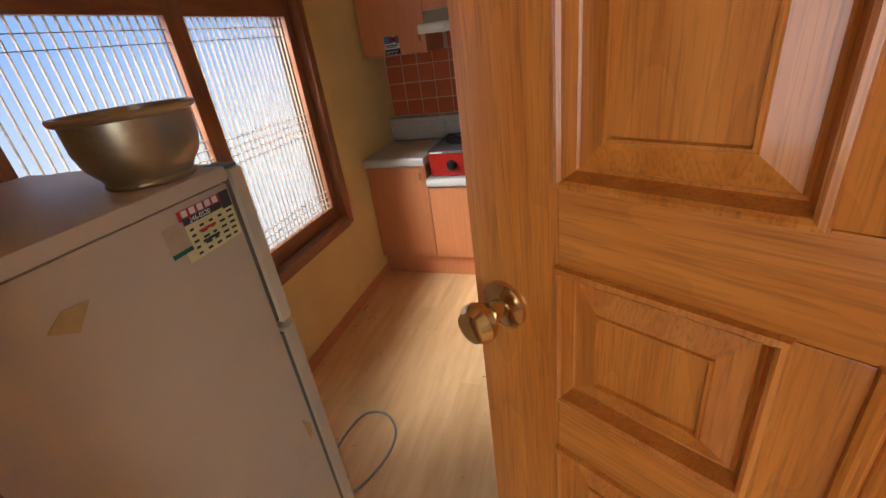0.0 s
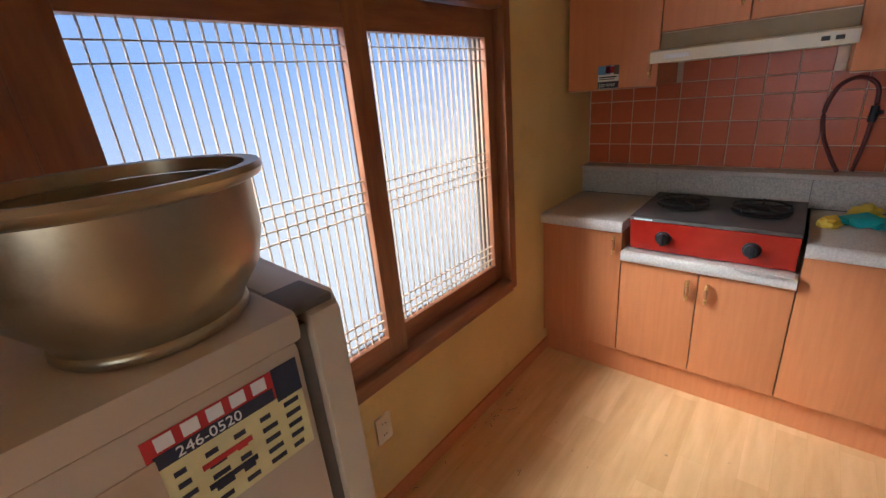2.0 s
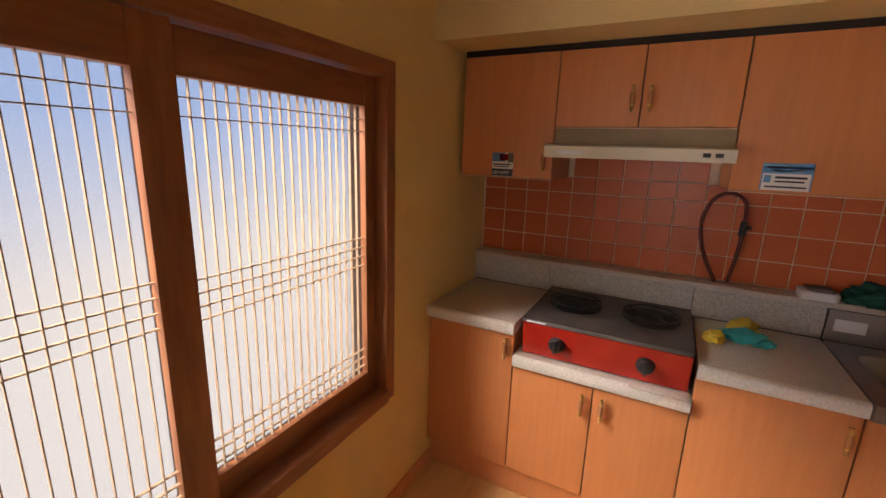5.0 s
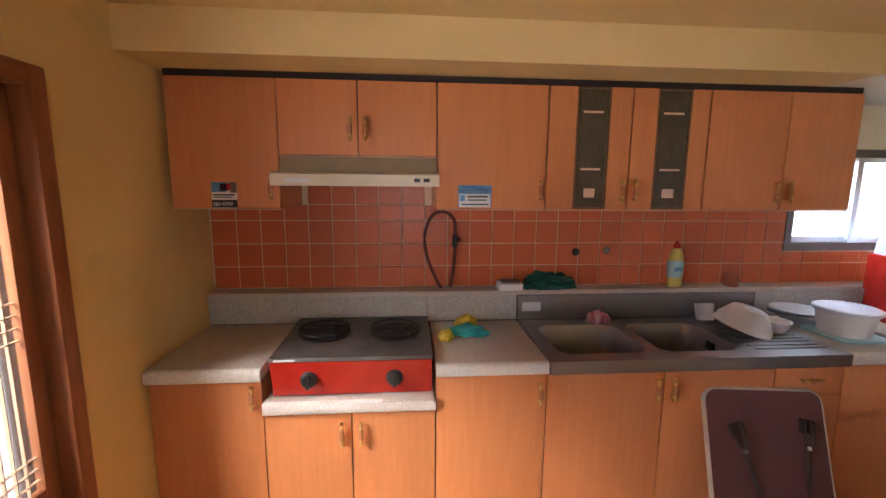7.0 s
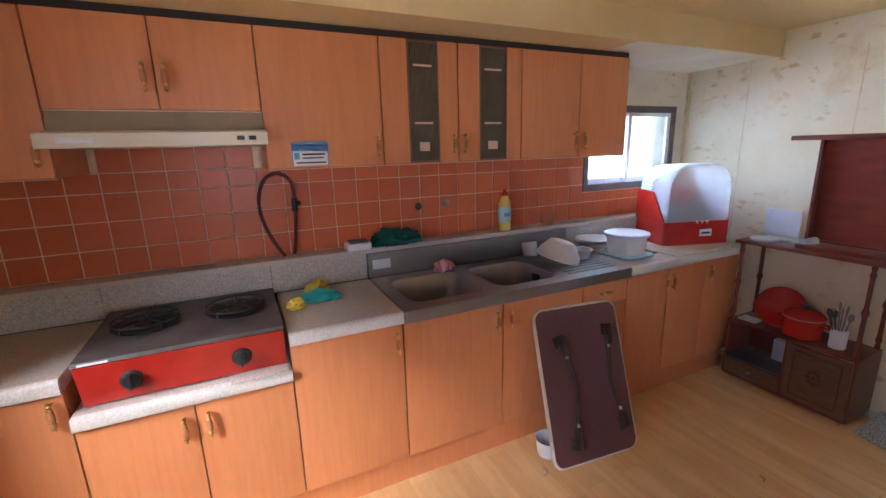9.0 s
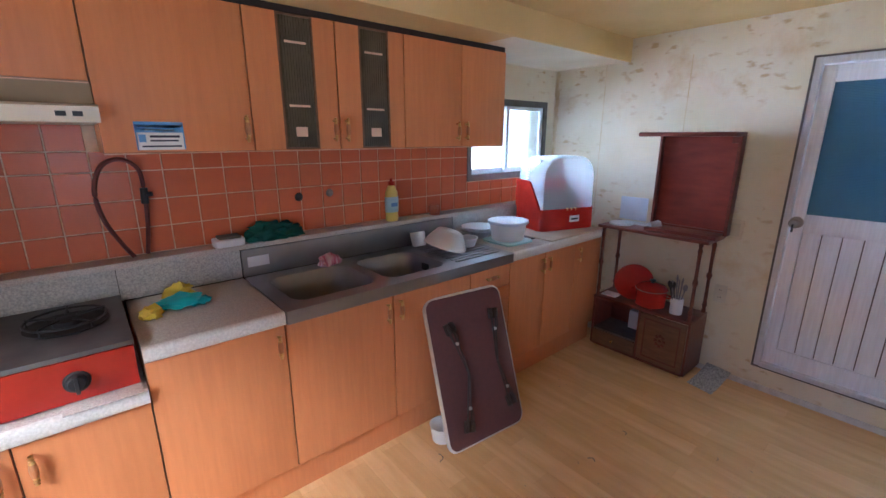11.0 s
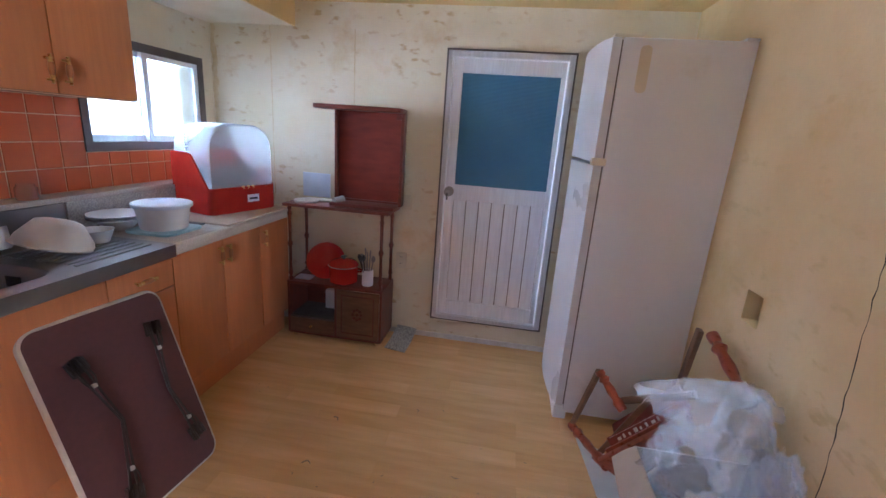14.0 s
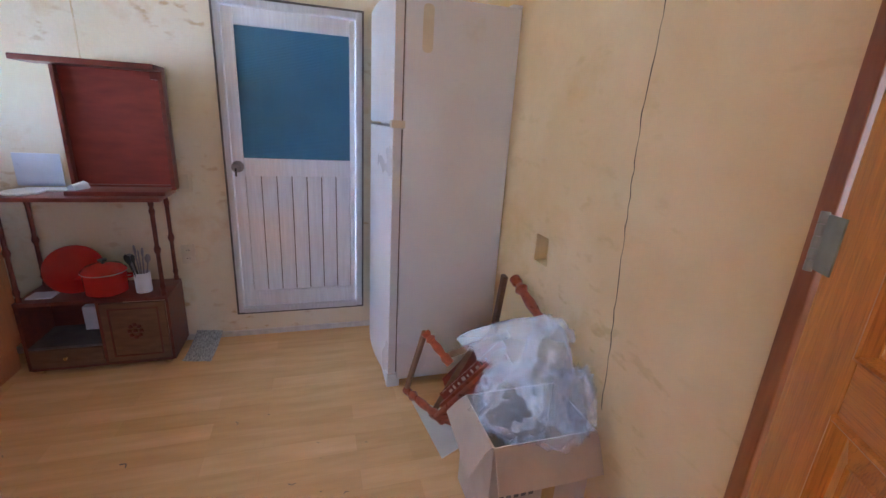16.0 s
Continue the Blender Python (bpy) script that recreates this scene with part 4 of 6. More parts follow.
# ---- small old fridge beside the entrance ----
def old_fridge():
    f = thing("small_fridge", "grimy cream fridge with stickers beside the entrance", "fridge", (0.45, -2.7, 0))
    x0, x1, y0, y1, z1 = 0.17, 0.735, -3.01, -2.500, 1.385
    part("body", boxes((x0, y0, 0.03, x1, y1, z1 - 0.032), bevel=0.008), M_OLDFRIDGE, f)
    part("top", boxes((x0 - 0.004, y0, z1 - 0.03, x1 + 0.008, y1 + 0.002, z1), bevel=0.008), M_OLDFRIDGE, f, "cream top with worn edge")
    for z0, zz in ((0.06, 0.985), (1.002, z1 - 0.012)):
        bm = bmesh.new()
        out = [(x0, y1 + 0.014), (x1 + 0.004, y1 + 0.014), (x1 + 0.004, y1 + 0.045), (x1 - 0.03, y1 + 0.062), ((x0 + x1) / 2, y1 + 0.074), (x0 + 0.03, y1 + 0.062), (x0, y1 + 0.045)]
        prism(bm, out, z0, zz, bevel=0.006)
        d = part("door", bm, M_OLDFRIDGE, f)
        part("seal", boxes((x0 + 0.01, y1 + 0.001, z0 + 0.008, x1 - 0.006, y1 + 0.013, zz - 0.01)), M_SEAL, d, "dark perished seal", soft=0)
    part("hinge", boxes((x1 - 0.06, y1 + 0.0, z1 - 0.012, x1 - 0.005, y1 + 0.045, z1 - 0.004), bevel=0.002), M_SEAL, f)
    for x in (x0 + 0.05, x1 - 0.05):
        for y in (y0 + 0.05, y1 - 0.05):
            part("foot", boxes((x - 0.02, y - 0.02, 0, x + 0.02, y + 0.02, 0.032)), M_BLACK, f, soft=0)
    # menu sticker on the side
    s = thing("menu_sticker", "torn yellow takeaway menu sticker with red heading", "sticker", (x1, -2.57, 1.25))
    X = x1 + 0.0008

    def flat(name, y0, z0, y1, z1, mt, lift=0.0, parent=s, label=""):
        part(name, boxes((X + lift, y0, z0, X + lift + 0.0006, y1, z1)), mt, parent, label, soft=0)
    flat("sheet", -2.640, 1.247, -2.508, 1.312, M_YELPAP)
    flat("heading", -2.630, 1.312, -2.508, 1.340, M_REDINK, label="red heading with white lettering")
    flat("photo", -2.532, 1.308, -2.508, 1.341, M_INK, 0.0007, label="dark picture corner")
    flat("note", -2.668, 1.275, -2.625, 1.322, M_TAPEPALE, 0.0008, label="torn tan paper scrap")
    flat("note_edge", -2.668, 1.268, -2.625, 1.276, M_GREEN, 0.0015)
    rnd = random.Random(4)
    for c in range(5):
        for r in range(5):
            y, z = -2.618 + c * 0.0225, 1.253 + r * 0.0115
            flat("text_bar", y, z, y + 0.008 + 0.007 * rnd.random(), z + 0.0045, M_REDINK if (c == 2 and r == 3) else M_INK, 0.0007)
    for k in range(5):
        flat("text_bar", -2.622 + k * 0.018, 1.327, -2.610 + k * 0.018, 1.3385, M_PAPER, 0.0007)
    flat("price_bar", -2.600, 1.2895, -2.560, 1.2945, M_REDINK, 0.0009)
    flat("price_bar", -2.600, 1.2690, -2.560, 1.2740, M_INK, 0.0009)
    flat("strip", -2.626, 1.3125, -2.534, 1.3245, M_INK, 0.0007)
    lettering("246-0520", 0.013, pose(X + 0.0016, -2.612, 1.3142, 90, 0, 90), M_PAPER, s)
    t1 = solo("tape_scrap", prismx([(-2.872, 1.268), (-2.845, 1.288), (-2.808, 1.283), (-2.838, 1.248)], X), M_TAPE, "torn brown tape scrap on the fridge side", "tape", soft=0)
    solo("tape_scrap", prismx([(-2.535, 0.735), (-2.512, 0.70), (-2.52, 0.665), (-2.532, 0.66)], X), M_TAPE, "torn yellowed tape scrap on the fridge side", "tape", soft=0)
    bm = bmesh.new()
    rod(bm, (0.60, -2.95, z1 + 0.006), (0.69, -2.87, z1 + 0.006), 0.006)
    pen = solo("pen", bm, M_BLUE, "blue pen lying on the fridge top", "pen")
    bm = bmesh.new()
    rod(bm, (0.55, -2.93, z1 + 0.008), (0.66, -2.83, z1 + 0.008), 0.008)
    solo("marker", bm, M_BLACK, "black marker lying on the fridge top", "pen")
    bm = bmesh.new()
    tube(bm, smooth_path([(0.63, -2.50, z1 + 0.004), (0.665, -2.51, z1 + 0.004), (0.70, -2.535, z1 + 0.004)], 4), 0.004, 6)
    solo("twig", bm, M_SEAL, "short dark stick on the fridge top", "debris")


def prismx(pts, x, t=0.0008):
    bm = bmesh.new()
    prism(bm, pts, x, x + t, Matrix(((0, 0, 1, 0), (1, 0, 0, 0), (0, 1, 0, 0), (0, 0, 0, 1))))
    return bm


def lettering(text, size, m, mt, parent, name="lettering"):
    cu = bpy.data.curves.new(name, "FONT")
    cu.body, cu.size, cu.extrude = text, size, 0.0002
    tmp = new(name, cu)
    me = bpy.data.meshes.new_from_object(tmp.evaluated_get(bpy.context.evaluated_depsgraph_get()))
    bpy.data.objects.remove(tmp)
    me.transform(m)
    me.materials.clear()
    me.materials.append(mt)
    ob = new(name, me)
    ob.parent = parent
    ob.matrix_parent_inverse = parent.matrix_basis.inverted()
    return ob


M_TAPEPALE = material("tan sticker residue", (0.50, 0.36, 0.22), rough=0.6, scale=30)
M_TAPE = material("aged brown tape", (0.5, 0.33, 0.12), rough=0.6, scale=40)
old_fridge()


def big_pot():
    bm = bmesh.new()
    m = pose(0.652, -2.577, 1.385, 0, 0, 20) @ Matrix.Diagonal((0.60, 0.60, 0.67, 1))
    prof = [(0, 0.004), (0.105, 0.0), (0.118, 0.004), (0.118, 0.018), (0.125, 0.03), (0.150, 0.06), (0.163, 0.10), (0.165, 0.168), (0.159, 0.168), (0.157, 0.10), (0.145, 0.06), (0.11, 0.02), (0, 0.014)]
    lathe(bm, prof, 48, m)
    p = thing("cooking_pot", "large dented tarnished aluminium pot on the fridge", "pot", (0.652, -2.577, 1.385))
    part("bowl", bm, M_POT, p, soft=50)
    bm = bmesh.new()
    lathe(bm, [(0.160, 0.169), (0.168, 0.168), (0.180, 0.173), (0.184, 0.181), (0.180, 0.188), (0.162, 0.187), (0.160, 0.169)], 48, m)
    part("rim", bm, M_POT, p, "rolled rim", soft=50)
    bm = bmesh.new()
    lathe(bm, [(0.119, 0.002), (0.123, 0.006), (0.122, 0.014), (0.119, 0.017)], 48, m)
    part("foot_ring", bm, M_POT, p, soft=50)


big_pot()


# ---- tall fridge ----
def tall_fridge():
    f = thing("tall_fridge", "tall white two-door fridge in the corner", "fridge", (3.7, -2.7, 0))
    x0, x1, y0, y1, z1 = 3.352, 4.03, -3.02, -2.495, 1.89
    part("body", boxes((x0, y0, 0.05, x1, y1, z1), bevel=0.006), M_FRIDGE, f)
    part("base_grille", boxes((x0 + 0.01, y1 - 0.02, 0.0, x1 - 0.01, y1 + 0.05, 0.075), bevel=0.01), M_FRIDGE, f)
    part("foot", boxes((x0 + 0.03, y0 + 0.03, 0, x1 - 0.03, y0 + 0.1, 0.052)), M_BLACK, f, soft=0)
    for z0, zz in ((0.085, 1.355), (1.372, z1)):
        bm = bmesh.new()
        n = 10
        out = [(x0, y1 + 0.008), (x1, y1 + 0.008)] + [(x1 - (x1 - x0) * k / n, y1 + 0.045 + 0.045 * math.sin(math.pi * k / n) ** 0.7) for k in range(n + 1)]
        prism(bm, out, z0, zz, bevel=0.006)
        d = part("door", bm, M_FRIDGE, f)
        part("seal", boxes((x0 + 0.008, y1 + 0.0005, z0 + 0.01, x1 - 0.008, y1 + 0.0075, zz - 0.01)), M_SEAL, d, soft=0)
    part("hinge_cover", boxes((x0 - 0.002, y1 - 0.01, 1.35, x0 + 0.05, y1 + 0.055, 1.385), bevel=0.006), M_HOOD, f, "yellowed plastic hinge cover")
    part("top_cap", boxes((x0 - 0.003, y0 - 0.0, z1, x1, y0 + 0.05, z1 + 0.012), bevel=0.003), M_FRIDGE, f)
    part("hinge_cover", boxes((x0 + 0.0, y1 - 0.08, z1, x0 + 0.05, y1 + 0.04, z1 + 0.014), bevel=0.004), M_HOOD, f, "yellowed plastic hinge cover")
    bm = bmesh.new()
    prism(bm, rounded(-2.615, 1.67, -2.568, 1.86, 0.02, 4), x0 - 0.0018, x0 - 0.001, Matrix(((0, 0, 1, 0), (1, 0, 0, 0), (0, 1, 0, 0), (0, 0, 0, 1))))
    solo("tape_mark", bm, M_HOOD, "pale tan sticker mark on the fridge side", "sticker", soft=0)


tall_fridge()


# ---- wooden trolley shelf ----
def turned_post(parent, x, y, z0, z1):
    bm = bmesh.new()
    h = z1 - z0
    prof = [(0.013, 0), (0.013, 0.04), (0.009, 0.06), (0.015, 0.10), (0.011, 0.14), (0.010, 0.45), (0.015, 0.48), (0.017, 0.5), (0.015, 0.52), (0.010, 0.55), (0.011, 0.86), (0.015, 0.90), (0.009, 0.94), (0.013, 0.96), (0.013, 1)]
    lathe(bm, [(0, 0)] + [(r, t * h) for r, t in prof] + [(0, h)], 12, Matrix.Translation((x, y, z0)))
    part("post", bm, M_MAHOG, parent, "turned post", soft=50)


def trolley():
    s = thing("shelf_trolley", "dark mahogany shelf unit with turned posts on castors", "shelf", (3.96, -1.0, 0))
    x0, x1, y0, y1 = 3.82, 4.088, -1.335, -0.668
    part("top_shelf", boxes((x0 - 0.02, y0 - 0.03, 0.925, x1, y1 + 0.01, 0.945), bevel=0.003), M_MAHOG, s)
    part("middle_shelf", boxes((x0 - 0.005, y0, 0.395, x1, y1, 0.415), bevel=0.003), M_MAHOG, s)
    for x in (x0 + 0.016, x1 - 0.018):
        for y in (y0 + 0.02, y1 - 0.02):
            turned_post(s, x, y, 0.415, 0.925)
    ym = -1.012
    part("side_panel", boxes((x0, y0, 0.035, x1, y0 + 0.015, 0.395)), M_MAHOG, s, soft=0)
    part("side_panel", boxes((x0, y1 - 0.015, 0.035, x1, y1, 0.395)), M_MAHOG, s, soft=0)
    part("divider", boxes((x0, ym - 0.007, 0.045, x1, ym + 0.007, 0.395)), M_MAHOG, s, soft=0)
    part("bottom_shelf", boxes((x0, y0 + 0.015, 0.03, x1, y1 - 0.015, 0.045)), M_MAHOG, s, soft=0)
    part("inner_shelf", boxes((x0 + 0.004, ym + 0.007, 0.15, x1, y1 - 0.015, 0.162)), M_STOVETOP, s, "dark blue-grey shelf board", soft=0)
    part("back_rail", boxes((x1 - 0.008, ym + 0.007, 0.162, x1, y1 - 0.015, 0.30)), M_MAHOG, s, soft=0)
    d = part("drawer_front", boxes((x0 - 0.006, ym + 0.009, 0.048, x0 + 0.01, y1 - 0.017, 0.148), bevel=0.003), M_WALNUT, s)
    bm = bmesh.new()
    lathe(bm, [(0.006, 0), (0.005, 0.008), (0.009, 0.014), (0, 0.018)], 12, pose(x0 - 0.006, -0.84, 0.1, 0, -90, 0))
    part("knob", bm, M_BRASS, d)
    d = part("cabinet_door", boxes((x0 - 0.006, y0 + 0.018, 0.05, x0 + 0.01, ym - 0.010, 0.388), bevel=0.003), M_WALNUT, s, "walnut door with carved ornament")
    part("moulding", boxes((x0 - 0.010, y0 + 0.05, 0.08, x0 - 0.0065, y0 + 0.058, 0.36), (x0 - 0.010, ym - 0.05, 0.08, x0 - 0.0065, ym - 0.042, 0.36), (x0 - 0.010, y0 + 0.058, 0.08, x0 - 0.0065, ym - 0.05, 0.088), (x0 - 0.010, y0 + 0.058, 0.352, x0 - 0.0065, ym - 0.05, 0.36)), M_MAHOG, d, soft=0)
    bm = bmesh.new()
    rnd = random.Random(2)
    for k in range(9):
        a = 2 * math.pi * k / 8
        r = 0.0 if k == 8 else 0.028
        lathe(bm, [(0.012, 0), (0.009, 0.004), (0, 0.005)], 8, pose(x0 - 0.0065, -1.165 + r * math.cos(a), 0.225 + r * 1.3 * math.sin(a), 0, -90, 0))
    part("ornament", bm, M_MAHOG, d, "dark carved flower")
    for y in (y0 + 0.04, y1 - 0.04):
        for x in (x0 + 0.03, x1 - 0.04):
            bm = bmesh.new()
            rod(bm, (x, y - 0.008, 0.016), (x, y + 0.008, 0.016), 0.016)
            part("castor", bm, M_BRASS, s)


trolley()


def upright_table():
    """A small mahogany side table stood on end on the trolley."""
    t = thing("side_table", "small red mahogany table standing on its side", "table", (3.95, -1.2, 0.945))
    y0, y1, z0, z1, xb = -1.400, -0.925, 0.946, 1.565, 4.02
    part("panel", boxes((xb - 0.012, y0 + 0.02, z0 + 0.025, xb, y1 - 0.012, z1 - 0.02)), M_MAHOGRED, t, soft=0)
    part("side_rail", boxes((xb - 0.06, y0, z0 + 0.012, xb + 0.01, y0 + 0.02, z1 - 0.012), bevel=0.005), M_MAHOG, t)
    part("side_rail", boxes((xb - 0.045, y1 - 0.03, z0 + 0.012, xb + 0.01, y1 - 0.012, z1 - 0.012), bevel=0.004), M_MAHOG, t)
    part("bottom_rail", boxes((xb - 0.17, y0 + 0.02, z0, xb + 0.01, y1 - 0.03, z0 + 0.022), bevel=0.004), M_MAHOG, t)
    part("top_rail", boxes((xb - 0.17, y0 + 0.0, z1 - 0.022, xb + 0.01, y1 + 0.075, z1 + 0.004), bevel=0.006), M_MAHOG, t)
    for z in (z0 + 0.035,):
        part("inner_strip", boxes((xb - 0.03, y0 + 0.02, z - 0.012, xb - 0.012, y1 - 0.03, z)), M_MAHOG, t, soft=0)
    part("corner_block", boxes((xb - 0.05, y0 + 0.02, z1 - 0.06, xb - 0.012, y0 + 0.055, z1 - 0.022), bevel=0.004), M_MAHOG, t)


upright_table()


# ---- folding table leaning on the units ----
def folding_table():
    b, u = Vector((2.478, -0.905, 0.012)), Vector((0.042, 0.268, 0.72)).normalized()
    r = Vector((1, -0.05, 0))
    r = (r - u * r.dot(u)).normalized()
    n = r.cross(u)
    m = Matrix(((r.x, u.x, n.x, b.x), (r.y, u.y, n.y, b.y), (r.z, u.z, n.z, b.z), (0, 0, 0, 1)))
    t = thing("folding_table", "folded maroon low table leaning against the cabinets", "table", m=m)
    W, H = 0.52, 0.775
    bm = bmesh.new()
    prism(bm, rounded(-W / 2 + 0.007, 0.007, W / 2 - 0.007, H - 0.007, 0.05), -0.022, 0.0)
    part("board", bm, M_TABLE, t, local=True)
    bm = bmesh.new()
    tube(bm, [(x, y, -0.011) for x, y in rounded(-W / 2 + 0.007, 0.007, W / 2 - 0.007, H - 0.007, 0.05)] + [(W / 2 - 0.007, H - 0.057, -0.011)], 0.0115, 8)
    part("edging", bm, M_RIM, t, "white plastic edging", local=True)
    for px, py, qx, qy in ((-0.135, 0.60, -0.070, 0.362), (0.166, 0.62, 0.135, 0.377), (-0.125, 0.108, -0.070, 0.366), (0.180, 0.15, 0.135, 0.373)):
        d = Vector((qx - px, qy - py, 0))
        e = Vector((-d.y, d.x, 0)).normalized()
        out = d.normalized()
        turn = Matrix(((e.x, out.x, 0, px), (e.y, out.y, 0, py), (0, 0, 1, 0), (0, 0, 0, 1)))
        bm = bmesh.new()
        box(bm, -0.026, -0.036, 0.0, 0.026, 0.024, 0.003, bevel=0.001, m=turn)
        for k in (-0.024, -0.009, 0.009, 0.024):
            box(bm, k - 0.002, -0.034, 0.003, k + 0.002, 0.022, 0.020, bevel=0.001, m=turn)
        lg = part("leg", bm, M_IRONB, t, "folded black iron leg", soft=0, local=True)
        bm = bmesh.new()
        o = Vector((px, py, 0.016))
        for s in (-1, 1):
            tube(bm, [o + e * 0.014 * s - d * 0.03, o + e * 0.009 * s + d * 0.4, o + e * 0.003 * s + d], 0.0048, 6)
        part("leg_tube", bm, M_IRONB, lg, local=True)
        bm = bmesh.new()
        for s in (-1, 1):
            c0 = o + e * 0.021 * s + Vector((0, 0, 0.004))
            tube(bm, [c0 - out * 0.03 + Vector((0.010 * math.cos(a), 0, 0.010 * math.sin(a))) * 0.9 + out * 0.0008 * k for k, a in enumerate([2 * math.pi * q / 8 for q in range(57)])], 0.0022, 5)
            tube(bm, [c0 + out * 0.012, c0 + out * 0.05 + Vector((0, 0, 0.004)), o + e * 0.008 * s + out * 0.095], 0.003, 5)
        part("spring", bm, M_IRONB, lg, local=True)
        c = o + d * 0.32
        part("clip", boxes((c.x - 0.007, c.y - 0.007, 0.012, c.x + 0.007, c.y + 0.007, 0.026)), M_RIM, lg, soft=0, local=True)


M_IRONB = material("brown-black iron", (0.085, 0.066, 0.056), rough=0.45, metal=0.4, scale=40)
folding_table()
bm = bmesh.new()
lathe(bm, [(0, 0.003), (0.04, 0), (0.05, 0.004), (0.062, 0.09), (0.066, 0.095), (0.06, 0.094), (0.047, 0.01), (0, 0.008)], 24, Matrix.Translation((2.285, -0.74, 0)))
solo("plastic_tub", bm, M_WHITE, "small white plastic tub behind the table", "tub")


# ---- things on the units ----
def dish_dryer():
    """Local x along the front, y to the back."""
    m = pose(3.435, -0.43, 0.897, 0, 0, -17)
    d = thing("dish_dryer", "red dish dryer with a frosted clear dome cover", "dish dryer", m=m)
    W, D, H = 0.47, 0.33, 0.53
    bm = bmesh.new()
    prism(bm, rounded(0.0, 0.0, W, D, 0.03), 0.0, 0.15, bevel=0.008)
    part("base", bm, M_RED, d, local=True)
    yz = Matrix(((0, 0, 1, 0), (1, 0, 0, 0), (0, 1, 0, 0), (0, 0, 0, 1)))
    for x in (0.0, W - 0.012):
        bm = bmesh.new()
        prism(bm, [(0.012, 0.145), (0.03, 0.16), (0.15, 0.335), (0.19, 0.345), (D - 0.02, 0.345), (D - 0.005, 0.33), (D - 0.005, 0.145)], x, x + 0.012, yz, bevel=0.003)
        part("side_wall", bm, M_RED, d, local=True)
    part("back_wall", boxes((0.012, D - 0.02, 0.15, W - 0.012, D - 0.008, 0.34)), M_RED, d, soft=0, local=True)
    bm = bmesh.new()
    xz = Matrix(((1, 0, 0, 0), (0, 0, 1, 0), (0, 1, 0, 0), (0, 0, 0, 1)))
    arch = [(0.016, 0.152), (0.016, 0.36)] + [(0.016 + 0.14 - 0.14 * math.cos(a), 0.37 + 0.145 * math.sin(a)) for a in [radians(15 * k) for k in range(1, 7)]] + [(W - 0.156 + 0.14 * math.sin(a), 0.37 + 0.145 * math.cos(a)) for a in [radians(15 * k) for k in range(0, 6)]] + [(W - 0.016, 0.36), (W - 0.016, 0.152)]
    rings = []
    for y, s in ((0.008, 0.97), (0.02, 1.0), (D * 0.6, 1.0), (D - 0.012, 0.97)):
        rings.append([bm.verts.new((W / 2 + (x - W / 2) * s, y, 0.152 + (z - 0.152) * s)) for x, z in arch])
    for a, b in zip(rings, rings[1:]):
        for i in range(len(arch) - 1):
            bm.faces.new((a[i], a[i + 1], b[i + 1], b[i]))
    bm.faces.new(rings[0])
    bm.faces.new(rings[-1])
    c = part("cover", bm, M_COVER2, d, "frosted clear plastic cover", soft=40, local=True)
    bm = bmesh.new()
    for k in range(7):
        rod(bm, (0.004, 0.19, 0.36 + 0.018 * k), (0.018, 0.19, 0.36 + 0.018 * k), 0.006, seg=8)
    part("hinge_ribs", bm, M_WHITE, c, local=True)
    part("plate_rack", boxes(*[(0.05 + 0.03 * k, 0.06, 0.151, 0.054 + 0.03 * k, D - 0.05, 0.25) for k in range(11)]), M_STEEL, d, soft=0, local=True)
    part("label_plate", boxes((0.25, -0.002, 0.055, 0.335, 0.002, 0.10)), M_ALU, d, "small silver name plate", soft=0, local=True)
    part("label_bar", boxes((0.262, -0.003, 0.07, 0.322, -0.0021, 0.082)), M_INK, d, soft=0, local=True)
    for k in range(3):
        part("button", boxes((0.22 + 0.035 * k, 0.0, 0.135, 0.235 + 0.035 * k, 0.01, 0.156), bevel=0.002), M_YELPAP, d, local=True)


M_COVER2 = material("frosted plastic cover", (0.60, 0.65, 0.69), (0.54, 0.58, 0.62), rough=0.3, scale=3, alpha=0.37)
dish_dryer()
solo("cardboard_mat", boxes((3.30, -0.63, 0.886, 3.92, -0.12, 0.8965), bevel=0.002), M_CARD, "flattened cardboard under the dish dryer", "cardboard")
solo("dark_board", boxes((3.24, -0.50, 0.886, 3.295, -0.14, 0.894), bevel=0.002), M_BLACK, "dark thin board beside the dish dryer", "board")


def dish(name, profile, at, mt, label, category, seg=28, rx=0, ry=0, rz=0):
    bm = bmesh.new()
    lathe(bm, profile, seg, pose(*at, rx, ry, rz))
    return solo(name, bm, mt, label, category, soft=45)


def lunch_tub():
    t = thing("food_container", "round ribbed white plastic food container with lid", "container", (3.11, -0.42, 0.889))
    bm = bmesh.new()
    vs = lathe(bm, [(0, 0.01), (0.095, 0.01), (0.10, 0.014), (0.118, 0.12), (0.124, 0.125)], 48, Matrix.Translation((3.11, -0.42, 0.889)))
    for i, v in enumerate(vs):
        if v.co.z < 1.0 and i > 49 and i % 2:
            v.co.x += (v.co.x - 3.11) * 0.025
            v.co.y += (v.co.y + 0.42) * 0.025
    part("bowl", bm, M_WHITE, t, soft=30)
    bm = bmesh.new()
    lathe(bm, [(0.128, 0.118), (0.131, 0.122), (0.131, 0.135), (0.122, 0.139), (0.112, 0.134), (0.04, 0.136), (0, 0.136)], 48, Matrix.Translation((3.11, -0.42, 0.889)))
    part("lid", bm, M_LID, t, "translucent white lid", soft=40)


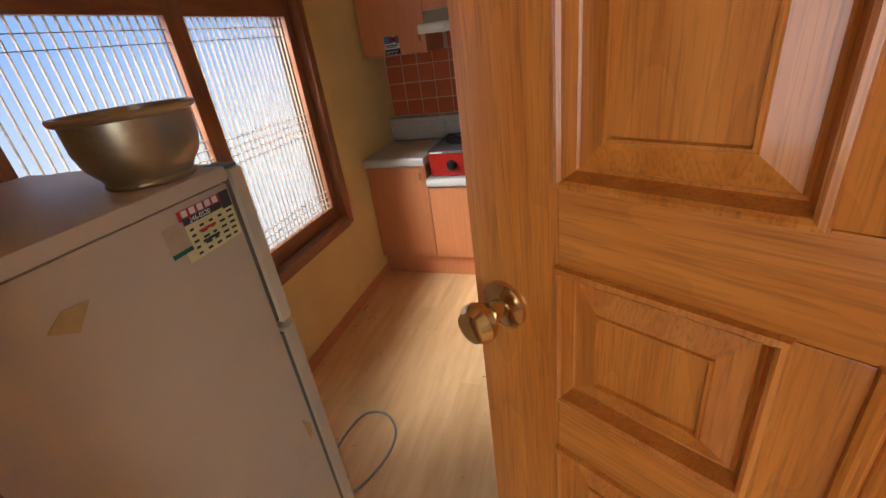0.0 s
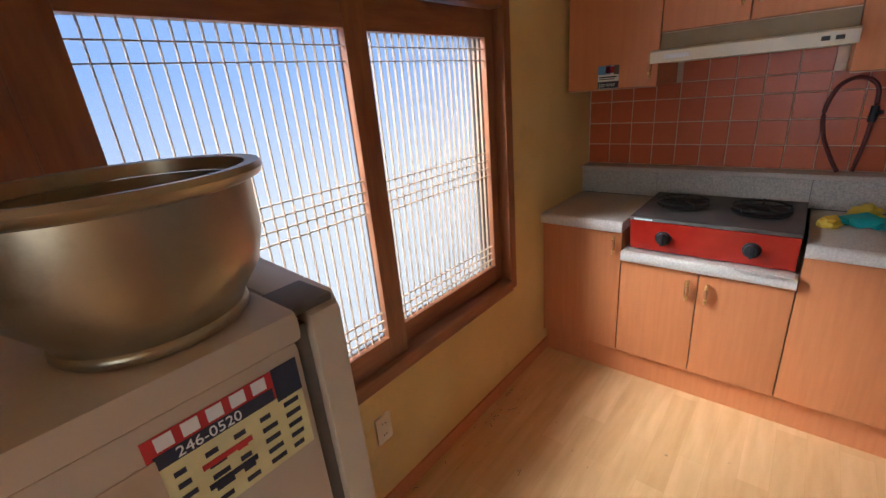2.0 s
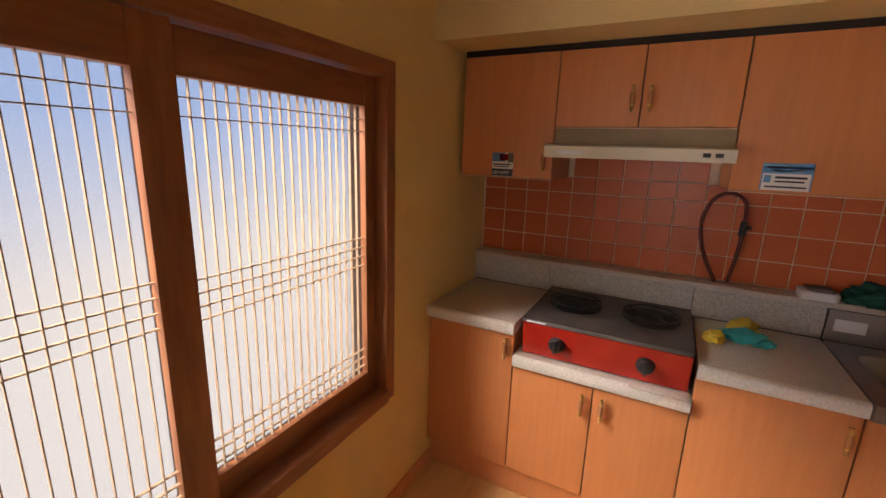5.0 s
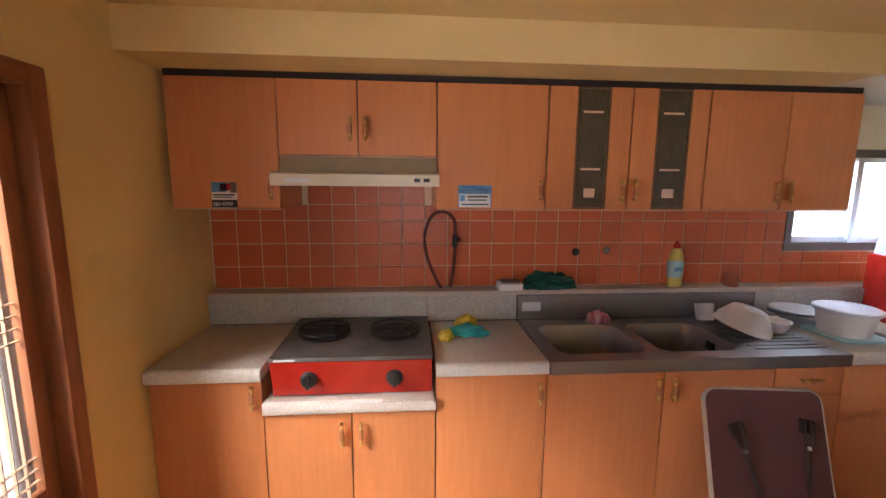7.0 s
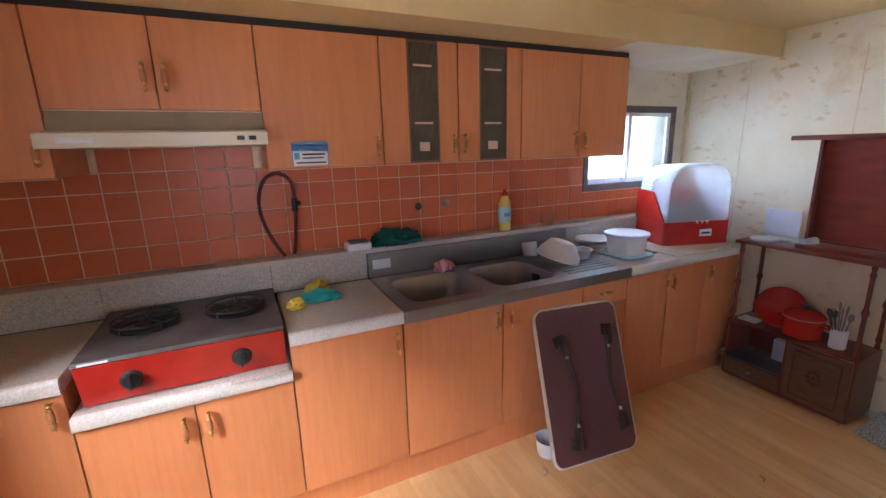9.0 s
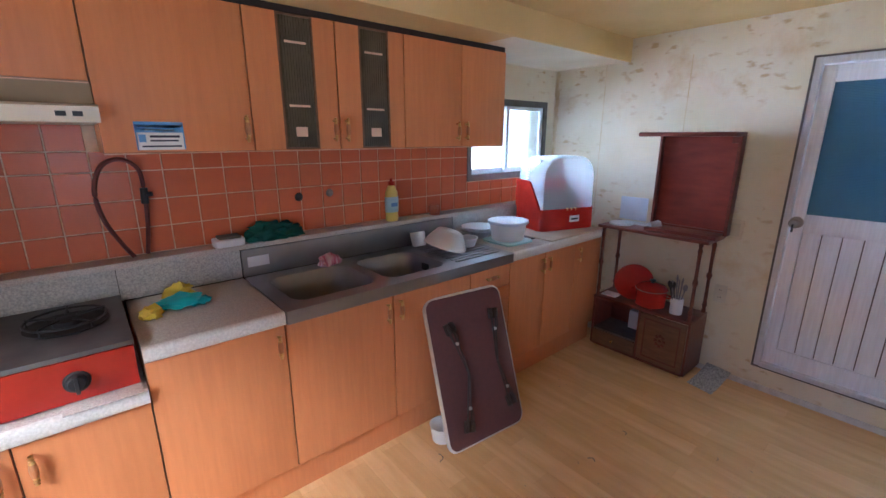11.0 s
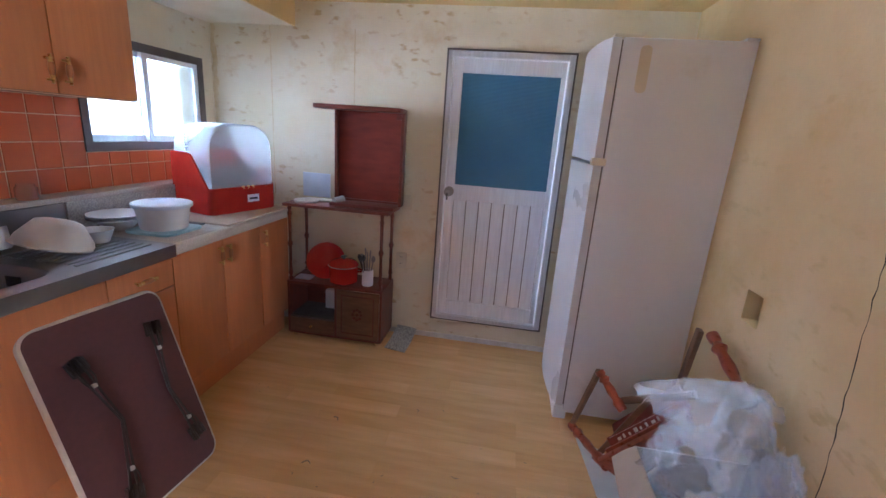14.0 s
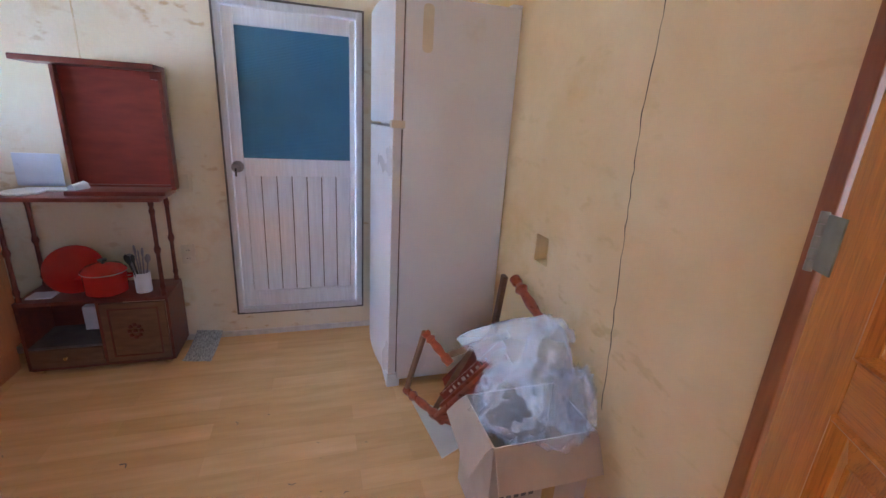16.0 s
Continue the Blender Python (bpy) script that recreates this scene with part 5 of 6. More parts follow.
M_LID = material("milky blue-white plastic", (0.70, 0.75, 0.84), rough=0.3, scale=5)
M_AQUA = material("pale aqua plastic", (0.42, 0.68, 0.70), rough=0.35, scale=5)
lunch_tub()
bm = bmesh.new()
prism(bm, rounded(2.985, -0.545, 3.235, -0.295, 0.04), 0.886, 0.898, bevel=0.004)
solo("plastic_tray", bm, M_AQUA, "pale aqua plastic lid under the container", "tray")
dish("plate_bowl", [(0, 0.004), (0.05, 0), (0.055, 0.006), (0.10, 0.05), (0.125, 0.056), (0.125, 0.06), (0.098, 0.055), (0.05, 0.012), (0, 0.01)], (3.04, -0.235, 0.889), M_WHITE, "white rimmed soup bowl on the worktop", "bowl")
dish("plate", [(0, 0.004), (0.06, 0.0), (0.12, 0.012), (0.125, 0.016), (0.06, 0.007), (0, 0.007)], (3.04, -0.235, 0.950), M_WHITE, "white plate stacked on a bowl", "plate")
dish("washing_bowl", [(0, 0.10), (0.06, 0.10), (0.075, 0.094), (0.12, 0.03), (0.128, 0.004), (0.136, 0.0), (0.13, 0.0), (0.115, 0.03), (0.07, 0.088), (0, 0.092)], (2.645, -0.345, 0.915), M_WHITE, "white plastic bowl turned upside down on the drainboard", "bowl", ry=14, rx=8)
dish("small_bowl", [(0, 0.006), (0.04, 0.0), (0.045, 0.004), (0.062, 0.05), (0.066, 0.056), (0.060, 0.054), (0.04, 0.012), (0, 0.01)], (2.80, -0.37, 0.894), M_WHITE, "small white dish on the drainboard", "bowl")
dish("white_cup", [(0, 0.004), (0.035, 0.0), (0.042, 0.006), (0.046, 0.085), (0.043, 0.084), (0.038, 0.01), (0, 0.008)], (2.56, -0.20, 0.90), M_WHITE, "white cup leaning behind the bowl", "cup", rx=-14)
bm = bmesh.new()
tube(bm, smooth_path([(2.72, -0.17, 0.892), (2.72, -0.17, 0.95), (2.735, -0.19, 0.975), (2.75, -0.21, 0.95)], 6), 0.011, 8)
solo("cup_handle_brush", bm, M_BLACK, "dark curved brush head behind the bowl", "brush")


def bottle():
    b = thing("soap_bottle", "yellow dish soap bottle with a red cap", "bottle", (2.455, -0.07, 1.05))
    m = Matrix.Translation((2.455, -0.07, 1.05)) @ Matrix.Diagonal((1.2, 1.2, 1.22, 1))
    bm = bmesh.new()
    lathe(bm, [(0, 0.002), (0.03, 0), (0.036, 0.006), (0.034, 0.05), (0.036, 0.10), (0.034, 0.14), (0.022, 0.165), (0.014, 0.175)], 24, m, squash=0.62)
    part("body", bm, M_SOAP, b, soft=50)
    bm = bmesh.new()
    lathe(bm, [(0.014, 0.175), (0.014, 0.19), (0.008, 0.193), (0.006, 0.207), (0, 0.208)], 16, m)
    part("cap", bm, M_RED, b, "red cap")
    bm = bmesh.new()
    vs = lathe(bm, [(0.0362, 0.045), (0.0372, 0.055), (0.0382, 0.10), (0.0372, 0.12)], 24, m, squash=0.64)
    part("label", bm, M_AQUA, b, "pale blue label", soft=60)
    bm = bmesh.new()
    box(bm, -0.018, -0.0258, 0.074, 0.018, -0.0238, 0.092, m=m)
    part("text_bar", bm, M_BLUE, b, soft=0)


M_SOAP = material("yellow soap plastic", (0.80, 0.68, 0.16), rough=0.3, scale=6)
bottle()
dish("glass_jar", [(0, 0.003), (0.035, 0), (0.038, 0.005), (0.038, 0.05), (0.03, 0.058), (0.03, 0.066), (0.028, 0.066), (0.028, 0.058), (0.035, 0.049), (0.035, 0.008), (0, 0.007)], (2.79, -0.065, 1.05), M_CLEAR, "small empty clear glass jar on the ledge", "jar")


def crumpled(name, at, size, mt, label, category, seed, freq=18, amp=0.5, sub=3, m=None):
    bm = bmesh.new()
    bmesh.ops.create_icosphere(bm, subdivisions=sub, radius=1)
    for v in bm.verts:
        k = 1 + amp * (noise.noise(v.co * freq / 9 + Vector((seed, 0, 0))) + 0.5 * noise.noise(v.co * freq / 4 + Vector((0, seed, 0))))
        p = Vector((v.co.x * size[0], v.co.y * size[1], v.co.z * size[2])) * k
        p.z = max(p.z, -size[2] * 0.6)
        v.co = p
    low = min(v.co.z for v in bm.verts)
    bmesh.ops.translate(bm, vec=(0, 0, -low), verts=bm.verts)
    return solo(name, bm, mt, label, category, soft=60, m=Matrix.Translation(at) @ (m or Matrix.Identity(4)))


crumpled("cloth", (1.745, -0.085, 1.05), (0.115, 0.05, 0.05), M_GREEN, "crumpled dark green cloth on the ledge", "cloth", 3.1, 26, 0.6, 4)
bm = bmesh.new()
prism(bm, rounded(1.47, -0.128, 1.60, -0.035, 0.015, 3), 1.0505, 1.085, bevel=0.006)
so = solo("soap_case", bm, M_WHITE, "white plastic box on the ledge", "box")
solo("scrub_pad", boxes((1.49, -0.118, 1.0855, 1.585, -0.045, 1.097), bevel=0.004), M_SEAL, "dark grey pad on the white box", "pad")
solo("metal_spoon", boxes((2.14, -0.10, 1.0505, 2.24, -0.082, 1.056), bevel=0.002), M_STEEL, "small metal piece on the ledge", "utensil")


def gloves():
    g = thing("rubber_gloves", "turquoise rubber gloves with yellow cuffs on the worktop", "gloves", (1.25, -0.3, 0.886))
    for nm, at, size, mt, sd in (("cuff", (1.175, -0.375, 0.886), (0.036, 0.032, 0.03), M_YELRUB, 1.0), ("palm", (1.275, -0.30, 0.886), (0.085, 0.05, 0.026), M_TEAL, 2.0), ("cuff", (1.29, -0.215, 0.886), (0.055, 0.035, 0.04), M_YELRUB, 5.0), ("fingers", (1.345, -0.32, 0.886), (0.04, 0.035, 0.018), M_TEAL, 7.0)):
        o = crumpled(nm, at, size, mt, "", "", sd, 22, 0.5)
        o.parent = g
        o.matrix_parent_inverse = g.matrix_basis.inverted()


gloves()
crumpled("scouring_cloth", (1.985, -0.175, 0.889), (0.06, 0.035, 0.035), material("pink striped cloth", (0.55, 0.08, 0.16), (0.75, 0.6, 0.6), rough=0.8, scale=9, stretch=(9, 1, 1)), "pink and white cloth on the sink rim", "cloth", 6.2, 20, 0.5)


# stickers on the wall cabinets
def card(name, x0, z0, x1, z1, y, label, blue, parts):
    s = thing(name, label, "sticker", ((x0 + x1) / 2, y, z0))
    part("sheet", boxes((x0, y - 0.0012, z0, x1, y - 0.0004, z1)), M_PAPER, s, soft=0)
    for a, b, c, d, mt in parts:
        w, h = x1 - x0, z1 - z0
        part("text_bar", boxes((x0 + a * w, y - 0.0018, z0 + b * h, x0 + c * w, y - 0.0012, z0 + d * h)), mt, s, soft=0)
    return s


YU = -0.385
card("gas_sticker", 1.222, 1.497, 1.368, 1.592, YU, "white and blue notice sticker on the cabinet door", True, [(0, 0.62, 1, 1, M_BLUE), (0, 0, 0.03, 0.62, M_BLUE), (0.97, 0, 1, 0.62, M_BLUE), (0.06, 0.28, 0.2, 0.55, M_BLUE), (0.28, 0.44, 0.9, 0.52, M_INK), (0.28, 0.3, 0.86, 0.36, M_INK), (0.1, 0.1, 0.92, 0.16, M_INK), (0.05, 0.8, 0.95, 0.88, M_PAPER), (0.2, 0.68, 0.8, 0.74, M_PAPER)])
s1 = card("delivery_sticker", 0.19, 1.490, 0.292, 1.597, YU, "small delivery sticker with a phone number", True, [(0, 0.62, 0.6, 1, M_BLUE), (0.35, 0.68, 0.8, 0.95, M_REDINK), (0.75, 0.6, 1, 1, M_SEAL), (0.05, 0.48, 0.9, 0.54, M_INK), (0.05, 0.4, 0.8, 0.44, M_INK), (0, 0.02, 1, 0.32, M_INK)])
lettering("587-9797", 0.021, pose(0.194, YU - 0.0022, 1.499, 90, 0, 0), M_PAPER, s1)

# ---- things on the trolley ----
PX = 3.93
dish("red_basin", [(0, 0.006), (0.05, 0), (0.06, 0.006), (0.12, 0.07), (0.13, 0.074), (0.13, 0.079), (0.115, 0.074), (0.055, 0.014), (0, 0.012)], (4.01, -0.87, 0.503), M_RED, "red enamel basin propped behind the pot", "basin", 32, 14, -58, 0)


def red_pot():
    at = Matrix.Translation((PX - 0.01, -1.03, 0.416))
    p = thing("stew_pot", "red enamel lidded pot on the trolley", "pot", (PX - 0.01, -1.03, 0.416))
    bm = bmesh.new()
    lathe(bm, [(0, 0.002), (0.085, 0), (0.094, 0.008), (0.097, 0.115), (0.10, 0.12)], 32, at)
    part("body", bm, M_RED, p, soft=45)
    bm = bmesh.new()
    lathe(bm, [(0.101, 0.121), (0.101, 0.126), (0.08, 0.148), (0.03, 0.16), (0, 0.161)], 32, at)
    ld = part("lid", bm, M_RED, p, soft=45)
    bm = bmesh.new()
    lathe(bm, [(0.1015, 0.1175), (0.1035, 0.12), (0.1015, 0.1225)], 32, at)
    part("rim", bm, M_STEEL, p, "pale steel rim")
    bm = bmesh.new()
    lathe(bm, [(0.008, 0.16), (0.008, 0.17), (0.02, 0.176), (0.02, 0.184), (0, 0.187)], 16, at)
    part("knob", bm, M_BLACK, ld)
    for s in (-1, 1):
        bm = bmesh.new()
        c = at.translation
        tube(bm, smooth_path([(c.x - 0.03, c.y + s * 0.09, c.z + 0.09), (c.x - 0.02, c.y + s * 0.125, c.z + 0.09), (c.x + 0.02, c.y + s * 0.125, c.z + 0.09), (c.x + 0.03, c.y + s * 0.09, c.z + 0.09)], 4), 0.006, 6)
        part("ear", bm, M_RED, p)


red_pot()


def cutlery_mug():
    at = Vector((3.905, -1.205, 0.416))
    c = thing("cutlery_mug", "white mug packed with spoons and forks", "mug", at)
    bm = bmesh.new()
    lathe(bm, [(0, 0.003), (0.036, 0), (0.038, 0.004), (0.038, 0.11), (0.035, 0.11), (0.034, 0.01), (0, 0.008)], 24, Matrix.Translation(at))
    part("mug", bm, M_WHITE, c)
    rnd = random.Random(8)
    for k in range(9):
        a = rnd.random() * 6.28
        r = 0.018 + 0.01 * rnd.random()
        base = at + Vector((0.4 * r * math.cos(a), 0.4 * r * math.sin(a), 0.012))
        top = at + Vector((2.2 * r * math.cos(a), 2.2 * r * math.sin(a), 0.16 + 0.05 * rnd.random()))
        bm = bmesh.new()
        rod(bm, base, top, 0.003, 0.004, 6)
        lathe(bm, [(0, -0.026), (0.014, -0.012), (0.017, 0.004), (0.011, 0.022), (0, 0.028)], 10, Matrix.Translation(top + Vector((0, 0, 0.015))) @ pose(0, 0, 0, 0, 15, math.degrees(a)), squash=0.25)
        part("spoon", bm, M_STEEL if k % 3 else M_BLACK, c)


cutlery_mug()
solo("pink_lid", boxes((3.86, -0.81, 0.416, 3.95, -0.70, 0.424), bevel=0.003), M_LID, "pale plastic lid beside the red basin", "lid")
bm = bmesh.new()
lathe(bm, [(0.085, 0), (0.088, 0.004), (0.085, 0.012), (0, 0.012)], 24, Matrix.Translation((3.93, -0.76, 0.9455)), squash=0.9)
solo("plate_stack", bm, M_WHITE, "white plastic plate on the shelf top", "plate")
dish("paper_cup", [(0, 0.002), (0.02, 0), (0.028, 0.075), (0.03, 0.077), (0.027, 0.076), (0.019, 0.004), (0, 0.004)], (3.88, -0.975, 0.974), M_WHITE, "white paper cup lying on its side", "cup", 18, 90, 0, 70)
solo("white_papers", boxes((3.965, -0.94, 0.946, 4.06, -0.71, 0.953), bevel=0.002), M_PAPER, "folded white paper on the shelf top", "paper")
solo("clear_lid", boxes((4.085, -0.86, 0.955, 4.092, -0.66, 1.12), bevel=0.003), M_LID, "upright milky plastic sheet against the wall", "lid")
solo("white_box", boxes((4.0, -0.985, 0.163, 4.075, -0.86, 0.30), bevel=0.003), M_WHITE, "white paper behind the open compartment", "paper")


def newspaper():
    bm = bmesh.new()
    n = 9
    g = [[bm.verts.new((3.80 + 0.27 * i / n + 0.03 * j / n, -1.51 + 0.15 * j / n - 0.02 * i / n, 0.006 + 0.05 * (i / n) ** 2 + 0.01 * noise.noise(Vector((i * 0.6, j * 0.6, 0))) ** 2)) for j in range(n + 1)] for i in range(n + 1)]
    for i in range(n):
        for j in range(n):
            bm.faces.new((g[i][j], g[i + 1][j], g[i + 1][j + 1], g[i][j + 1]))
    bmesh.ops.translate(bm, vec=(0, 0, 0.003), verts=bm.verts)
    bmesh.ops.solidify(bm, geom=bm.faces[:], thickness=0.003)
    solo("newspaper", bm, M_NEWS, "crumpled grey newspaper on the floor", "newspaper", soft=60)


M_NEWS = material("printed newsprint", (0.62, 0.62, 0.58), (0.22, 0.22, 0.21), rough=0.85, scale=60, stretch=(1, 3, 1), detail=2)
newspaper()

# ---- corner clutter beside the tall fridge ----
def sheet(rows, thick):
    """A thin bent sheet through a grid of points."""
    bm = bmesh.new()
    g = [[bm.verts.new(p) for p in row] for row in rows]
    for a, b in zip(g, g[1:]):
        for i in range(len(a) - 1):
            bm.faces.new((a[i], a[i + 1], b[i + 1], b[i]))
    bmesh.ops.recalc_face_normals(bm, faces=bm.faces)
    bmesh.ops.solidify(bm, geom=bm.faces[:], thickness=thick)
    return bm


def carton():
    c = thing("cardboard_box", "open cardboard box stuffed with plastic bags", "box", (2.56, -2.83, 0))
    x0, x1, y0, y1, h, t = 2.415, 2.70, -3.018, -2.632, 0.40, 0.005
    part("wall", boxes((x0, y0, 0, x0 + t, y1, h)), M_CARD, c, soft=0)
    part("wall", boxes((x1 - t, y0, 0, x1, y1, h)), M_CARD, c, soft=0)
    part("wall", boxes((x0 + t, y0, 0, x1 - t, y0 + t, h)), M_CARD, c, soft=0)
    part("wall", boxes((x0 + t, y1 - t, 0, x1 - t, y1, h)), M_CARD, c, soft=0)
    part("base", boxes((x0 + t, y0 + t, 0.0, x1 - t, y1 - t, 0.006)), M_CARD, c, soft=0)
    n = 6
    fold = [[(x0 - 0.075 * (k / n) ** 0.8, y0 + (y1 - y0) * i / n + 0.006 * k / n, h - 0.115 * k / n - 0.004 * math.sin(3.1 * i / n)) for i in range(n + 1)] for k in range(n + 1)]
    part("flap", sheet(fold, 0.004), M_CARD, c, "bent open flap", soft=25)
    fold = [[(x0 + 0.005 + 0.26 * i / n + 0.03 * k / n, y1 + 0.062 * (k / n) ** 0.7, h + 0.012 * i / n - (0.135 - 0.05 * i / n) * k / n) for i in range(n + 1)] for k in range(n + 1)]
    part("flap", sheet(fold, 0.004), M_CARD, c, "bent open flap", soft=25)
    part("tape", boxes((x0 - 0.0014, -2.885, 0.0, x0 - 0.0004, -2.835, 0.27)), M_TAPE, c, "brown parcel tape", soft=0)
    for k in range(11):
        if not 4 <= k <= 5:
            part("text_bar", boxes((x0 - 0.0015, -2.985 + 0.027 * k, 0.232, x0 - 0.0005, -2.968 + 0.027 * k, 0.249)), M_SEAL, c, soft=0)
    for k in range(5):
        part("text_bar", boxes((x0 - 0.0015, -2.80 + 0.028 * k, 0.178, x0 - 0.0005, -2.782 + 0.028 * k, 0.192)), M_SEAL, c, soft=0)


carton()


def crease(c, off):
    """Sharp folds at several sizes, as in crumpled film."""
    return sum(abs(noise.noise(c * f + off * f)) / k for f, k in ((1.5, 1.0), (3.4, 1.5), (7.5, 2.6), (16.0, 5.0)))


def film_bag(name, at, size, label, seed, mt, wrinkle=0.45):
    """A slack bag of thin film, slumped on what is under it."""
    bm = bmesh.new()
    bmesh.ops.create_icosphere(bm, subdivisions=6, radius=1)
    off = Vector((seed, 2 * seed, -seed))
    for v in bm.verts:
        c = v.co.copy()
        k = 1 + 0.28 * noise.noise(c * 1.2 + off) - wrinkle * (crease(c, off) - 0.4)
        v.co = Vector((c.x * size[0], c.y * size[1], c.z * size[2])) * k
    low = min(v.co.z for v in bm.verts)
    bmesh.ops.translate(bm, vec=(0, 0, -low), verts=bm.verts)
    return solo(name, bm, mt, label, "bag", soft=70, m=Matrix.Translation(at))


film_bag("plastic_bag", (2.545, -2.80, 0.26), (0.150, 0.185, 0.155), "crumpled clear plastic film spilling from the box", 4.4, M_CLEARBAG, 0.5)
film_bag("plastic_bag", (2.475, -2.955, 0.315), (0.085, 0.06, 0.13), "clear plastic bag hanging over the box edge", 7.7, M_CLEARBAG, 0.5)
film_bag("plastic_bag", (2.63, -2.925, 0.30), (0.13, 0.075, 0.19), "grey translucent bag leaning on the wall", 2.9, M_BAG, 0.35)


def carrier_bag():
    """An empty white carrier bag thrown over the stool like a hood, its handles hanging."""
    b = thing("carrier_bag", "white translucent carrier bag draped over the clutter", "bag", (2.72, -2.82, 0.45))
    tip, end = Vector((2.93, -2.68, 0.53)), Vector((2.53, -2.885, 0.70))
    ax = (end - tip)
    side = Vector((-ax.y, ax.x, 0)).normalized()
    if side.x > 0:
        side = -side
    rows = []
    n, k = 44, 36
    for i in range(n + 1):
        u = i / n
        r = 0.010 + 0.125 * math.sin(math.pi * min(u * 0.60 + 0.02, 1))
        mid = tip + ax * u + Vector((0, 0, -0.02 - 0.035 * u))
        row = []
        for j in range(k + 1):
            a = radians(-8 - 22 * u + (190 + 20 * u) * j / k)
            fold = 0.07 * math.sin(6 * a + 7 * u) * u + 0.34 * (crease(Vector((u * 2.2, a * 0.7, 3.0)), Vector((1, 1, 1))) - 0.4)
            rr = r * (1 - fold)
            row.append(mid + side * (rr * math.cos(a)) + Vector((0, 0, rr * 0.9 * math.sin(a))))
        rows.append(row)
    part("body", sheet(rows, 0.0006), M_BAG, b, soft=70)

    def strap(pts, wide, nm="handle"):
        pts = smooth_path(pts, 8)
        rows = []
        for i, p in enumerate(pts):
            d = (pts[min(i + 1, len(pts) - 1)] - pts[max(i - 1, 0)]).normalized()
            w = d.cross(Vector((0.9, -0.35, -0.2))).normalized() * wide * (1 + 0.35 * math.sin(i * 0.9))
            lift = Vector((-0.006, 0.002, 0)) * math.sin(i * 0.7)
            rows.append([p - w + lift, p - w * 0.4 - lift, p + w * 0.3 + lift * 2, p + w])
        part(nm, sheet(rows, 0.0006), M_BAG, b, "hanging bag handle", soft=70)
    strap([(2.49, -2.85, 0.69), (2.455, -2.80, 0.60), (2.435, -2.785, 0.52), (2.43, -2.75, 0.46), (2.44, -2.70, 0.455)], 0.017)
    strap([(2.66, -2.72, 0.60), (2.58, -2.735, 0.57), (2.50, -2.765, 0.545), (2.445, -2.785, 0.51)], 0.024)
    strap([(2.62, -2.70, 0.56), (2.57, -2.69, 0.50), (2.53, -2.695, 0.47)], 0.03)


carrier_bag()


